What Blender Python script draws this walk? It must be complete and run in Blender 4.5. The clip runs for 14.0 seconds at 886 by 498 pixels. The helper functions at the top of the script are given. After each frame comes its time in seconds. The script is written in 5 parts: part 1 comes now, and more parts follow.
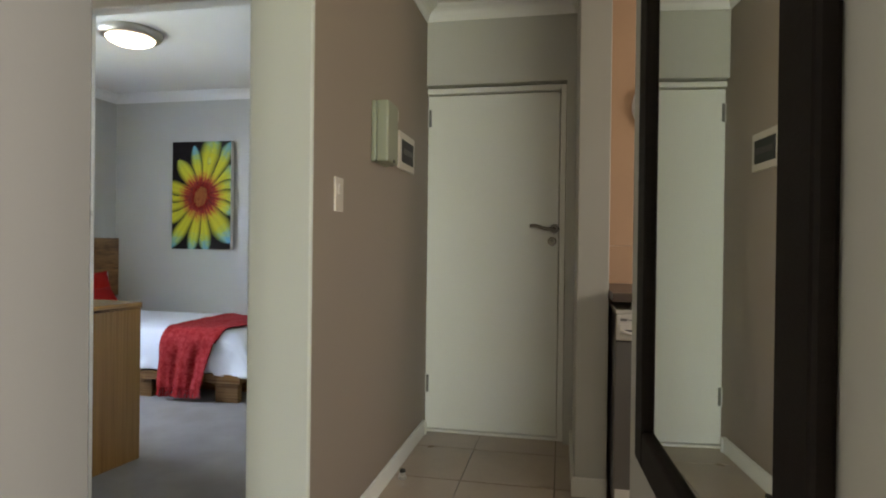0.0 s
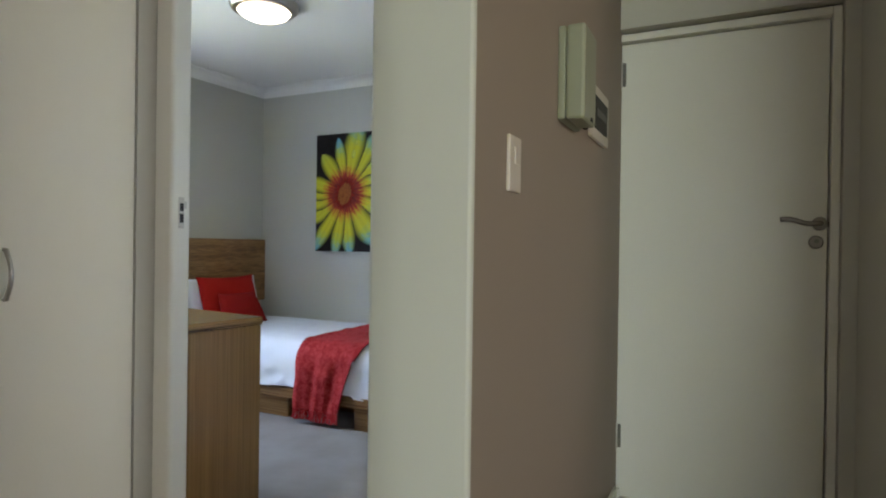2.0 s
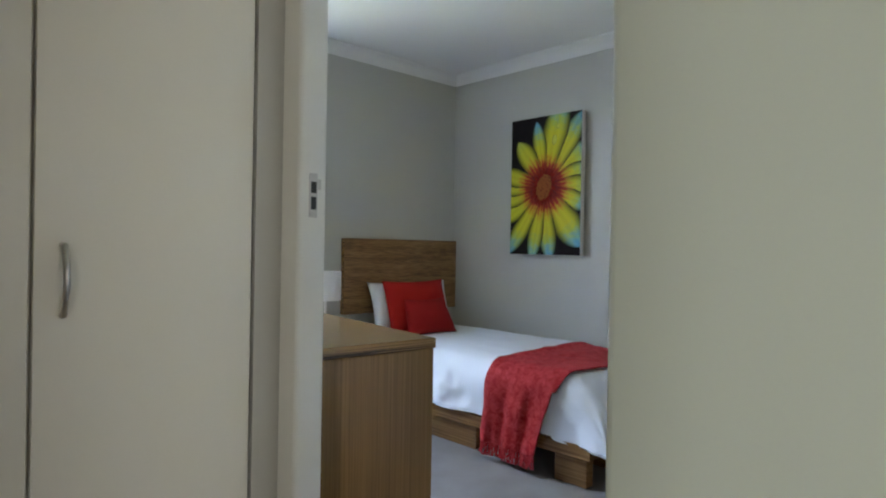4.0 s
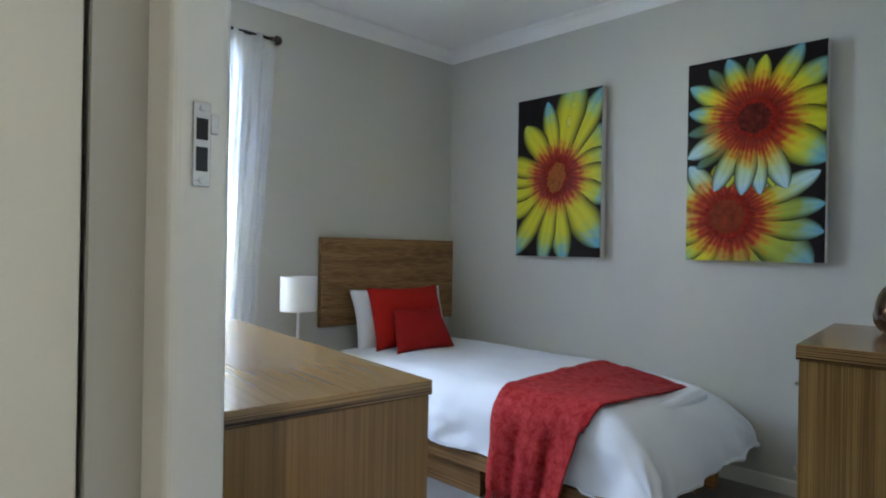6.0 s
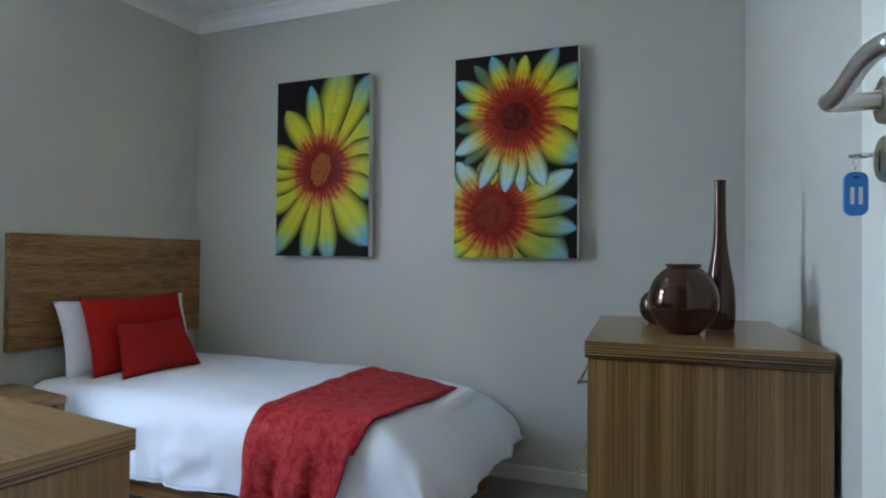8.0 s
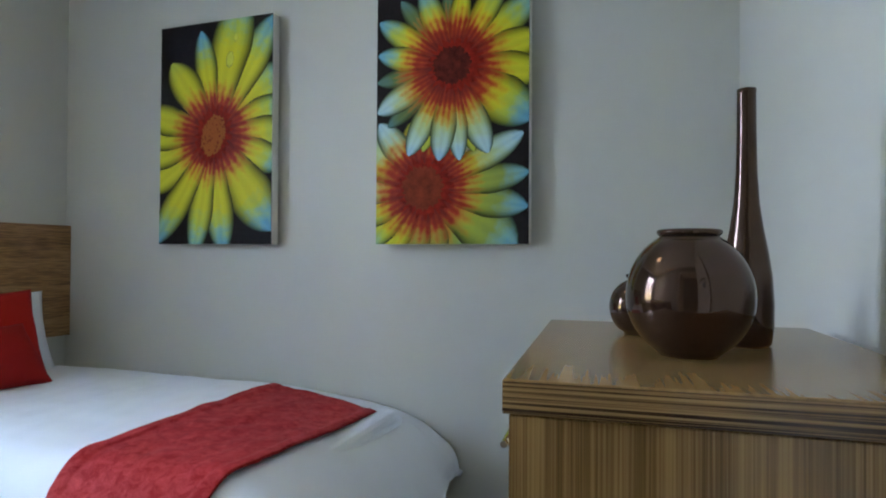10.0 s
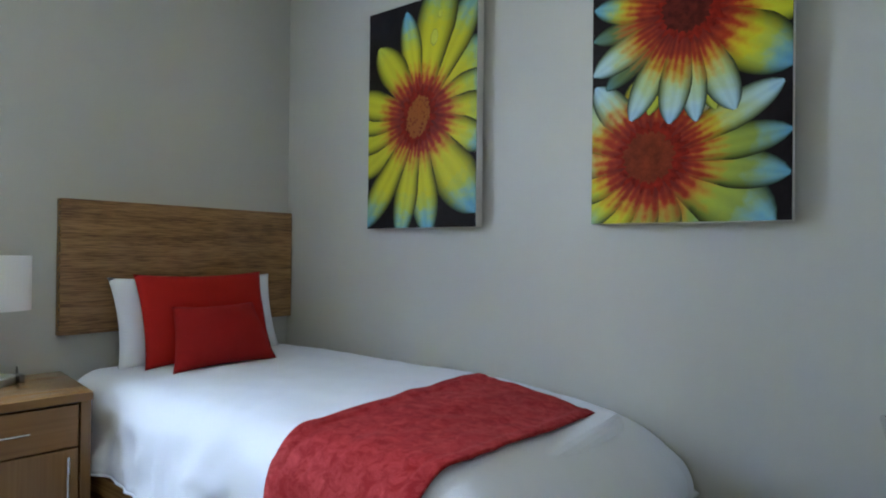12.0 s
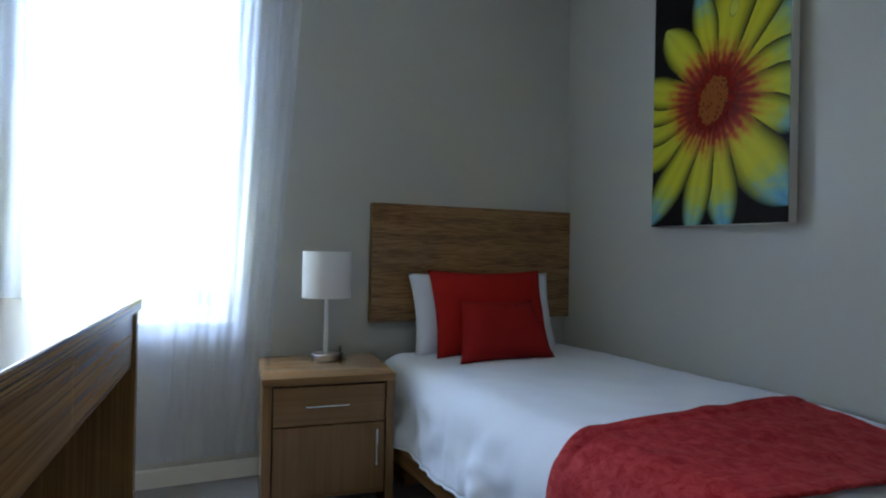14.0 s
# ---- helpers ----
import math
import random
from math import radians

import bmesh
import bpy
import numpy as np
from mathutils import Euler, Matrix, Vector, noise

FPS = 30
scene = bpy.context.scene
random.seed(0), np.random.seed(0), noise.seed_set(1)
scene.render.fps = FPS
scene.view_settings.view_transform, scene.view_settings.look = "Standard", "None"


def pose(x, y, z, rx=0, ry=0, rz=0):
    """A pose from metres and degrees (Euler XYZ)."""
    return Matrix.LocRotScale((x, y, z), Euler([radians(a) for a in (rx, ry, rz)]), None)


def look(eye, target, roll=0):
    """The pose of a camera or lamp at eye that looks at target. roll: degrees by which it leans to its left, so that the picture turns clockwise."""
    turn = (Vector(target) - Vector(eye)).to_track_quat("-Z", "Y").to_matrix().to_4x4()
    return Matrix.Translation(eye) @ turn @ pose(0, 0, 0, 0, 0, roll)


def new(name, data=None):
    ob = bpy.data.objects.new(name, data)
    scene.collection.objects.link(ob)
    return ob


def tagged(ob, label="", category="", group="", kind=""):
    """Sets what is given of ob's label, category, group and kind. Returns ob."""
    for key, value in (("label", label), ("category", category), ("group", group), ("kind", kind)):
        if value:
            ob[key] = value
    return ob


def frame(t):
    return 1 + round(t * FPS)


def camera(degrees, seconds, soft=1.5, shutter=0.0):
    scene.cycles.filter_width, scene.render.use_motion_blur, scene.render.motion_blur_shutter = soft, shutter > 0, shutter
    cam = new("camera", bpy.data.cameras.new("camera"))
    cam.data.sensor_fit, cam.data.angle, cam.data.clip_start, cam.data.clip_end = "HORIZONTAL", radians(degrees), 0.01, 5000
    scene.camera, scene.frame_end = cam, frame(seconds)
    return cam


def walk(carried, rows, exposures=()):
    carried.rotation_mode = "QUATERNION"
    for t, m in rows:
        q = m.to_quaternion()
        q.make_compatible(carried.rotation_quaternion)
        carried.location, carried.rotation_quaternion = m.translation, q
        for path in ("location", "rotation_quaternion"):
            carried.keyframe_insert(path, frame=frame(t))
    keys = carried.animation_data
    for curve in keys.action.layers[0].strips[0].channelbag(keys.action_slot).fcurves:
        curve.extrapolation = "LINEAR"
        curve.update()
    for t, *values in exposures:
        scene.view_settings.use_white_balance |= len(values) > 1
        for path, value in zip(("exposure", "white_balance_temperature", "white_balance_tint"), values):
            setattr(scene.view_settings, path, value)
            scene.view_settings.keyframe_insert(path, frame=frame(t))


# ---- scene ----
cam = camera(74.0, 14.0, 2.0)
PATH = [
    (0, (0.132, -0.197, 1.09), (-0.264, 1.763, 1.08), 0.7),
    (0.5, (0.029, 0.001, 1.087), (-0.494, 1.931, 1.074), 0.7),
    (1, (-0.089, 0.179, 1.075), (-0.699, 2.084, 1.069), 0.9),
    (1.5, (-0.157, 0.363, 1.08), (-0.857, 2.237, 1.072), 0.8),
    (2, (-0.227, 0.559, 1.089), (-1.097, 2.36, 1.08), 0.8),
    (2.5, (-0.304, 0.69, 1.078), (-1.334, 2.404, 1.074), 0.9),
    (3, (-0.43, 0.843, 1.073), (-1.602, 2.464, 1.073), 1.0),
    (3.5, (-0.522, 0.965, 1.086), (-1.821, 2.486, 1.075), 0.8),
    (4, (-0.628, 1.121, 1.073), (-2.041, 2.537, 1.068), 1.0),
    (6.5, (-1.127, 1.597, 1.063), (-2.505, 3.046, 1.07), 1.0),
    (7, (-1.175, 1.664, 1.051), (-2.37, 3.267, 1.067), 0.9),
    (7.5, (-1.214, 1.728, 1.045), (-2.157, 3.491, 1.068), 0.7),
    (8, (-1.223, 1.789, 1.038), (-1.962, 3.647, 1.065), 0.5),
    (8.5, (-1.205, 1.889, 1.033), (-1.804, 3.797, 1.054), 0.3),
    (11, (-1.347, 2.579, 0.964), (-2.124, 4.422, 0.987), 0.6),
    (11.5, (-1.394, 2.546, 0.95), (-2.367, 4.293, 0.963), 0.5),
    (12, (-1.438, 2.55, 0.936), (-2.632, 4.155, 0.947), 0.6),
    (12.5, (-1.471, 2.557, 0.93), (-2.856, 4.0, 0.939), 0.8),
    (13, (-1.491, 2.569, 0.92), (-3.041, 3.833, 0.932), 0.9),
    (13.5, (-1.501, 2.585, 0.921), (-3.188, 3.66, 0.928), 0.9),
    (14, (-1.504, 2.57, 0.918), (-3.282, 3.486, 0.927), 1.1),
]
EXPOSURES = [(0.0, 0.34, 6800, 13), (1.0, 0.42, 6750, 13), (2.0, 0.17, 6550, 11), (3.0, 0.05, 6500, 10), (4.0, 0.0, 6480, 10), (6.5, 0.13, 6450, 10), (7.0, 0.0, 6280, 10),
             (8.0, 0.05, 6250, 9), (8.5, 0.06, 6120, 9), (11.0, 0.42, 6500, 10), (11.5, 0.30, 6420, 9), (12.5, 0.24, 6400, 9), (13.0, 0.1, 6250, 9), (13.5, -0.12, 6080, 9), (14.0, -0.6, 6060, 9)]
walk(cam, [(t, look(eye, target, roll)) for t, eye, target, roll in PATH], EXPOSURES)


# ---------------------------------------------------------------- world, sun, lights
world = bpy.data.worlds.new("world")
scene.world = world
world.use_nodes = True
wn = world.node_tree.nodes
sky = wn.new("ShaderNodeTexSky")
sky.sky_type = "NISHITA"
sky.sun_disc = False
sky.sun_elevation = radians(58)
sky.sun_rotation = radians(40)
wn["Background"].inputs["Strength"].default_value = 0.15
world.node_tree.links.new(sky.outputs[0], wn["Background"].inputs["Color"])

sun_data = bpy.data.lights.new("sun", "SUN")
sun_data.energy = 4.0
sun_data.angle = radians(0.5)
sun_data.color = (1.0, 0.95, 0.86)
sun = new("sun", sun_data)
sun.matrix_world = look((2.0, 2.4, 5.0), (0, 0, 0))


def window_light(name, place, target, width, height, watts, color, spread=180):
    d = bpy.data.lights.new(name, "AREA")
    d.shape, d.size, d.size_y, d.energy, d.color = "RECTANGLE", width, height, watts, color
    d.spread = radians(spread)
    ob = new(name, d)
    ob.matrix_world = look(place, target)
    return ob


# sky above and sunlit lawn below, as they shine in through each opening
window_light("bedroom_sky_light", (-4.33, 2.53, 1.62), (0.0, 2.53, -0.9), 0.7, 1.2, 80, (0.50, 0.65, 0.97), 130)
window_light("bedroom_lawn_light", (-4.33, 2.53, 0.95), (-1.3, 2.53, 3.2), 0.7, 0.6, 17, (0.95, 1.0, 0.46), 130)
window_light("patio_sky_light", (1.60, -5.36, 1.5), (-0.5, 1.5, -0.3), 1.6, 1.2, 70, (0.72, 0.84, 1.0), 110)
window_light("patio_lawn_light", (1.60, -5.36, 0.5), (-0.5, 1.5, 3.0), 1.6, 0.8, 42, (0.98, 1.0, 0.46), 110)
window_light("side_window_light", (2.95, -1.7, 1.2), (-1.79, 1.55, 1.2), 1.3, 1.8, 58, (1.0, 0.94, 0.84), 90)
# warm fill lamp, added at an unseen opening to brighten kitchen and corridor
window_light("kitchen_fill_light", (2.42, 1.6, 1.55), (0.0, 1.6, 1.3), 1.3, 1.0, 17, (1.0, 0.88, 0.76))


# ---------------------------------------------------------------- materials
def material(name):
    m = bpy.data.materials.new(name)
    m.use_nodes = True
    t = m.node_tree
    return m, t, t.nodes["Principled BSDF"]


def surface(name, color, rough=0.6, metal=0.0, vary=0.06, scale=3.0, fine=120.0, bump=0.05, stretch=(1, 1, 1), spec=0.5):
    """A paint, metal or plastic: colour drifting at two scales, with fine relief."""
    m, t, p = material(name)
    n, l = t.nodes, t.links
    tc = n.new("ShaderNodeTexCoord")
    mp = n.new("ShaderNodeMapping")
    mp.inputs["Scale"].default_value = stretch
    l.new(tc.outputs["Object"], mp.inputs[0])
    big = n.new("ShaderNodeTexNoise")
    big.inputs["Scale"].default_value, big.inputs["Detail"].default_value = scale, 4
    small = n.new("ShaderNodeTexNoise")
    small.inputs["Scale"].default_value, small.inputs["Detail"].default_value = fine, 3
    l.new(mp.outputs[0], big.inputs["Vector"])
    l.new(mp.outputs[0], small.inputs["Vector"])
    mix = n.new("ShaderNodeMath")
    mix.operation = "MULTIPLY_ADD"
    mix.inputs[1].default_value = 0.35
    l.new(small.outputs["Fac"], mix.inputs[0])
    l.new(big.outputs["Fac"], mix.inputs[2])
    ramp = n.new("ShaderNodeValToRGB")
    ramp.color_ramp.elements[0].position, ramp.color_ramp.elements[1].position = 0.35, 1.0
    ramp.color_ramp.elements[0].color = (*[c * (1 - vary) for c in color], 1)
    ramp.color_ramp.elements[1].color = (*[min(1, c * (1 + vary)) for c in color], 1)
    l.new(mix.outputs[0], ramp.inputs[0])
    l.new(ramp.outputs[0], p.inputs["Base Color"])
    rr = n.new("ShaderNodeMapRange")
    rr.inputs["To Min"].default_value, rr.inputs["To Max"].default_value = max(0.02, rough - 0.07), min(1, rough + 0.07)
    l.new(big.outputs["Fac"], rr.inputs[0])
    l.new(rr.outputs[0], p.inputs["Roughness"])
    p.inputs["Metallic"].default_value = metal
    p.inputs["Specular IOR Level"].default_value = spec
    if bump:
        b = n.new("ShaderNodeBump")
        b.inputs["Strength"].default_value, b.inputs["Distance"].default_value = bump, 0.004
        l.new(small.outputs["Fac"], b.inputs["Height"])
        l.new(b.outputs[0], p.inputs["Normal"])
    return m


def wood(name, dark, mid, light, axis, rough=0.24, stripe=1.0, lo=0.56, hi=0.92, along=1.1):
    """Striped reconstituted veneer; the grain runs along axis (0, 1, 2)."""
    m, t, p = material(name)
    n, l = t.nodes, t.links
    tc = n.new("ShaderNodeTexCoord")
    mp = n.new("ShaderNodeMapping")
    s = [88.0 * stripe] * 3
    s[axis] = along
    mp.inputs["Scale"].default_value = s
    l.new(tc.outputs["Object"], mp.inputs[0])
    a = n.new("ShaderNodeTexNoise")
    a.inputs["Scale"].default_value, a.inputs["Detail"].default_value, a.inputs["Roughness"].default_value = 1.6, 3, 0.6
    a.inputs["Distortion"].default_value = 0.25
    b = n.new("ShaderNodeTexNoise")
    b.inputs["Scale"].default_value, b.inputs["Detail"].default_value = 0.22, 2
    l.new(mp.outputs[0], a.inputs["Vector"])
    l.new(mp.outputs[0], b.inputs["Vector"])
    mix = n.new("ShaderNodeMath")
    mix.operation = "MULTIPLY_ADD"
    mix.inputs[1].default_value = 0.5
    l.new(b.outputs["Fac"], mix.inputs[0])
    l.new(a.outputs["Fac"], mix.inputs[2])
    ramp = n.new("ShaderNodeValToRGB")
    e = ramp.color_ramp.elements
    e[0].position, e[0].color = lo, (*dark, 1)
    e[1].position, e[1].color = hi, (*light, 1)
    k = e.new(lo + 0.45 * (hi - lo))
    k.color = (*mid, 1)
    l.new(mix.outputs[0], ramp.inputs[0])
    l.new(ramp.outputs[0], p.inputs["Base Color"])
    p.inputs["Roughness"].default_value = rough
    bp = n.new("ShaderNodeBump")
    bp.inputs["Strength"].default_value, bp.inputs["Distance"].default_value = 0.03, 0.001
    l.new(a.outputs["Fac"], bp.inputs["Height"])
    l.new(bp.outputs[0], p.inputs["Normal"])
    return m


M_WALL = surface("greige_wall_paint", (0.482, 0.474, 0.432), 0.5, vary=0.03, scale=1.3, fine=220, bump=0.03)
M_TAUPE = surface("taupe_wall_paint", (0.262, 0.208, 0.170), 0.55, vary=0.03, scale=1.3, fine=220, bump=0.03)
# passage wall colour: dimness put into the grey, against the strong side light
M_GREY = surface("darkened_passage_grey", (0.145, 0.142, 0.138), 0.5, vary=0.04, scale=1.5, fine=160, bump=0.02)
M_CEIL = surface("white_ceiling_paint", (0.78, 0.775, 0.76), 0.7, vary=0.02, scale=1.0, fine=140, bump=0.08)
M_TRIM = surface("white_gloss_trim", (0.74, 0.73, 0.68), 0.35, vary=0.03, scale=4, fine=90, bump=0.03)
M_DOOR = surface("white_door_paint", (0.72, 0.72, 0.67), 0.38, vary=0.03, scale=1.5, fine=70, bump=0.05)
M_WARD = surface("cream_melamine", (0.70, 0.675, 0.59), 0.42, vary=0.03, scale=1.5, fine=160, bump=0.04)
M_CARPET = surface("grey_carpet", (0.30, 0.275, 0.255), 0.95, vary=0.2, scale=4, fine=420, bump=0.9, spec=0.1)
M_TILE = surface("beige_floor_tile", (0.36, 0.29, 0.22), 0.3, vary=0.14, scale=5, fine=60, bump=0.03)
M_GROUT = surface("floor_grout", (0.20, 0.165, 0.13), 0.9, vary=0.1, scale=20, fine=200, bump=0.2)
M_KTILE = surface("peach_wall_tile", (0.61, 0.405, 0.265), 0.25, vary=0.04, scale=4, fine=40, bump=0.02)
M_KGROUT = surface("pale_tile_grout", (0.70, 0.56, 0.44), 0.85, vary=0.05, scale=20, fine=150, bump=0.1)
M_STEEL = surface("brushed_steel", (0.55, 0.53, 0.50), 0.3, 1.0, 0.08, 30, 300, 0.05, (1, 1, 12))
M_NICKEL = surface("satin_nickel", (0.78, 0.77, 0.75), 0.34, 0.55, 0.04, 20, 200, 0.02)
M_DARKSTEEL = surface("satin_dark_steel", (0.26, 0.24, 0.22), 0.38, 1.0, 0.08, 30, 300, 0.05, (1, 1, 12))
M_CHROME = surface("polished_chrome", (0.75, 0.74, 0.72), 0.12, 1.0, 0.03, 10, 60, 0.0)
M_DARKMETAL = surface("dark_bronze_metal", (0.05, 0.04, 0.035), 0.4, 0.8, 0.2, 10, 80, 0.05)
M_BLACK = surface("black_recess", (0.012, 0.011, 0.010), 0.6, vary=0.3, scale=6, fine=60, bump=0.02)
M_MFRAME = surface("dark_wood_frame", (0.009, 0.006, 0.005), 0.6, vary=0.35, scale=6, fine=90, bump=0.1, stretch=(1, 1, 8), spec=0.12)
M_PLASTIC = surface("white_plastic", (0.74, 0.71, 0.66), 0.35, vary=0.02, scale=8, fine=90, bump=0.02)
M_OLDPLASTIC = surface("aged_white_plastic", (0.22, 0.225, 0.16), 0.4, vary=0.05, scale=8, fine=90, bump=0.02)
M_CREAM = surface("cream_plastic", (0.52, 0.46, 0.40), 0.4, vary=0.02, scale=8, fine=90, bump=0.02)
M_SILVER = surface("silver_appliance_paint", (0.23, 0.22, 0.215), 0.33, 0.55, 0.04, 6, 200, 0.02)
M_COUNTER = surface("grey_brown_worktop", (0.105, 0.078, 0.062), 0.35, vary=0.12, scale=8, fine=260, bump=0.03)
M_DUVET = surface("white_cotton", (0.77, 0.80, 0.86), 0.85, vary=0.03, scale=5, fine=260, bump=0.25, spec=0.2)
M_RED = surface("red_cotton", (0.38, 0.014, 0.010), 0.85, vary=0.12, scale=9, fine=260, bump=0.4, spec=0.15)
M_DEEPRED = surface("deep_red_ribbed_cotton", (0.31, 0.012, 0.011), 0.85, vary=0.12, scale=9, fine=220, bump=0.5, stretch=(1, 1, 2), spec=0.15)
M_SHADE = surface("white_lamp_fabric", (0.82, 0.81, 0.80), 0.8, vary=0.02, scale=8, fine=300, bump=0.15)
M_CLOCK = surface("clock_face_silver", (0.72, 0.65, 0.58), 0.45, 0.0, 0.03, 4, 80, 0.0)
M_BLUE = surface("blue_plastic", (0.02, 0.20, 0.62), 0.3, vary=0.05, scale=20, fine=90, bump=0.0)
M_PAPER = surface("white_paper", (0.75, 0.75, 0.75), 0.7, vary=0.02, scale=9, fine=90, bump=0.0)
M_VASE = surface("bronze_lustre_glaze", (0.080, 0.046, 0.031), 0.07, 0.78, 0.2, 5, 40, 0.0)
M_HINGE = surface("dull_hinge_steel", (0.16, 0.155, 0.14), 0.45, 0.7, 0.1, 20, 120, 0.03)
M_BRASS = surface("brass", (0.55, 0.42, 0.22), 0.25, 1.0, 0.08, 20, 90, 0.0)
M_CONC = surface("outside_plaster", (0.55, 0.52, 0.46), 0.85, vary=0.1, scale=1, fine=60, bump=0.3)
M_GRASS = surface("lawn", (0.075, 0.13, 0.03), 0.9, vary=0.35, scale=1.5, fine=60, bump=0.6, spec=0.2)

D1, D2, D3 = (0.150, 0.070, 0.024), (0.245, 0.124, 0.043), (0.33, 0.183, 0.070)
WOOD_X = wood("striped_veneer_x", D1, D2, D3, 0)
WOOD_Y = wood("striped_veneer_y", D1, D2, D3, 1)
WOOD_Z = wood("striped_veneer_z", (0.20, 0.106, 0.034), (0.252, 0.136, 0.044), (0.298, 0.164, 0.056), 2, stripe=1.3)
WOOD_S = wood("bold_striped_veneer_z", (0.125, 0.064, 0.020), (0.215, 0.118, 0.038), (0.31, 0.182, 0.068), 2, stripe=2.9)
TOP_X = wood("polished_veneer_x", (0.225, 0.124, 0.043), (0.257, 0.145, 0.052), (0.29, 0.168, 0.063), 0, rough=0.2, stripe=0.9)
TOP_Y = wood("polished_veneer_y", (0.225, 0.124, 0.043), (0.257, 0.145, 0.052), (0.29, 0.168, 0.063), 1, rough=0.2, stripe=0.9)
EDGE_X = wood("slab_edge_x", (0.035, 0.016, 0.007), (0.20, 0.110, 0.040), (0.34, 0.20, 0.080), 0, stripe=2.6, lo=0.66, hi=0.82)
EDGE_Y = wood("slab_edge_y", (0.035, 0.016, 0.007), (0.20, 0.110, 0.040), (0.34, 0.20, 0.080), 1, stripe=2.6, lo=0.66, hi=0.82)
HEAD_Y = wood("figured_headboard_veneer", (0.11, 0.050, 0.016), (0.235, 0.120, 0.041), (0.33, 0.185, 0.074), 1, rough=0.35, stripe=1.9, lo=0.60, hi=0.90, along=7.0)
PLAIN_Y = wood("oak_veneer_y", (0.215, 0.113, 0.042), (0.236, 0.126, 0.048), (0.258, 0.141, 0.056), 1, stripe=0.8)
PLAIN_Z = wood("oak_veneer_z", (0.215, 0.113, 0.042), (0.236, 0.126, 0.048), (0.258, 0.141, 0.056), 2, stripe=0.8)


def throw_material():
    m, t, p = material("crimson_velvet_throw")
    n, l = t.nodes, t.links
    tc = n.new("ShaderNodeTexCoord")
    a = n.new("ShaderNodeTexNoise")
    a.inputs["Scale"].default_value, a.inputs["Detail"].default_value, a.inputs["Roughness"].default_value, a.inputs["Distortion"].default_value = 30, 6, 0.72, 0.7
    l.new(tc.outputs["Object"], a.inputs["Vector"])
    ramp = n.new("ShaderNodeValToRGB")
    e = ramp.color_ramp.elements
    e[0].position, e[0].color = 0.40, (0.27, 0.008, 0.011, 1)
    e[1].position, e[1].color = 0.70, (0.48, 0.052, 0.052, 1)
    l.new(a.outputs["Fac"], ramp.inputs[0])
    l.new(ramp.outputs[0], p.inputs["Base Color"])
    p.inputs["Roughness"].default_value = 0.75
    p.inputs["Specular IOR Level"].default_value = 0.12
    p.inputs["Sheen Weight"].default_value = 0.05
    p.inputs["Sheen Tint"].default_value = (0.9, 0.35, 0.35, 1)
    f = n.new("ShaderNodeTexNoise")
    f.inputs["Scale"].default_value = 240
    l.new(tc.outputs["Object"], f.inputs["Vector"])
    b = n.new("ShaderNodeBump")
    b.inputs["Strength"].default_value, b.inputs["Distance"].default_value = 0.4, 0.003
    l.new(f.outputs["Fac"], b.inputs["Height"])
    l.new(b.outputs[0], p.inputs["Normal"])
    return m


def sheer_material():
    m, t, p = material("sheer_white_voile")
    n, l = t.nodes, t.links
    out = n["Material Output"]
    tr = n.new("ShaderNodeBsdfTransparent")
    tl = n.new("ShaderNodeBsdfTranslucent")
    df = n.new("ShaderNodeBsdfDiffuse")
    for s in (tl, df):
        s.inputs["Color"].default_value = (0.87, 0.90, 0.96, 1)
    tc = n.new("ShaderNodeTexCoord")
    w = n.new("ShaderNodeTexNoise")
    w.inputs["Scale"].default_value = 300
    l.new(tc.outputs["Object"], w.inputs["Vector"])
    mr = n.new("ShaderNodeMapRange")
    mr.inputs["To Min"].default_value, mr.inputs["To Max"].default_value = 0.44, 0.60
    l.new(w.outputs["Fac"], mr.inputs[0])
    a = n.new("ShaderNodeMixShader")
    a.inputs[0].default_value = 0.4
    l.new(tl.outputs[0], a.inputs[1])
    l.new(df.outputs[0], a.inputs[2])
    b = n.new("ShaderNodeMixShader")
    l.new(mr.outputs[0], b.inputs[0])
    l.new(tr.outputs[0], b.inputs[1])
    l.new(a.outputs[0], b.inputs[2])
    l.new(b.outputs[0], out.inputs[0])
    return m


def glass_material():
    m, t, p = material("window_glass")
    p.inputs["Transmission Weight"].default_value = 1.0
    p.inputs["Roughness"].default_value = 0.0
    p.inputs["IOR"].default_value = 1.45
    return m


def glow_material(name, color, strength):
    m, t, p = material(name)
    p.inputs["Base Color"].default_value = (0.8, 0.8, 0.78, 1)
    p.inputs["Emission Color"].default_value = (*color, 1)
    p.inputs["Emission Strength"].default_value = strength
    return m


def mirror_material():
    m, t, p = material("mirror_silver")
    p.inputs["Base Color"].default_value = (0.80, 0.83, 0.78, 1)
    p.inputs["Metallic"].default_value = 1.0
    p.inputs["Roughness"].default_value = 0.012
    return m


M_THROW = throw_material()
M_SHEER = sheer_material()
M_GLASS = glass_material()
M_MIRROR = mirror_material()
M_GLOW = glow_material("lit_glass_diffuser", (1.0, 0.87, 0.64), 7.0)


# ---------------------------------------------------------------- building blocks
def box_bm(x0, x1, y0, y1, z0, z1, bevel=0.0, seg=2):
    bm = bmesh.new()
    bmesh.ops.create_cube(bm, size=1)
    bmesh.ops.scale(bm, vec=(x1 - x0, y1 - y0, z1 - z0), verts=bm.verts)
    bmesh.ops.translate(bm, vec=((x0 + x1) / 2, (y0 + y1) / 2, (z0 + z1) / 2), verts=bm.verts)
    if bevel:
        bmesh.ops.bevel(bm, geom=bm.edges[:], offset=bevel, segments=seg, profile=0.5, affect="EDGES")
    return bm


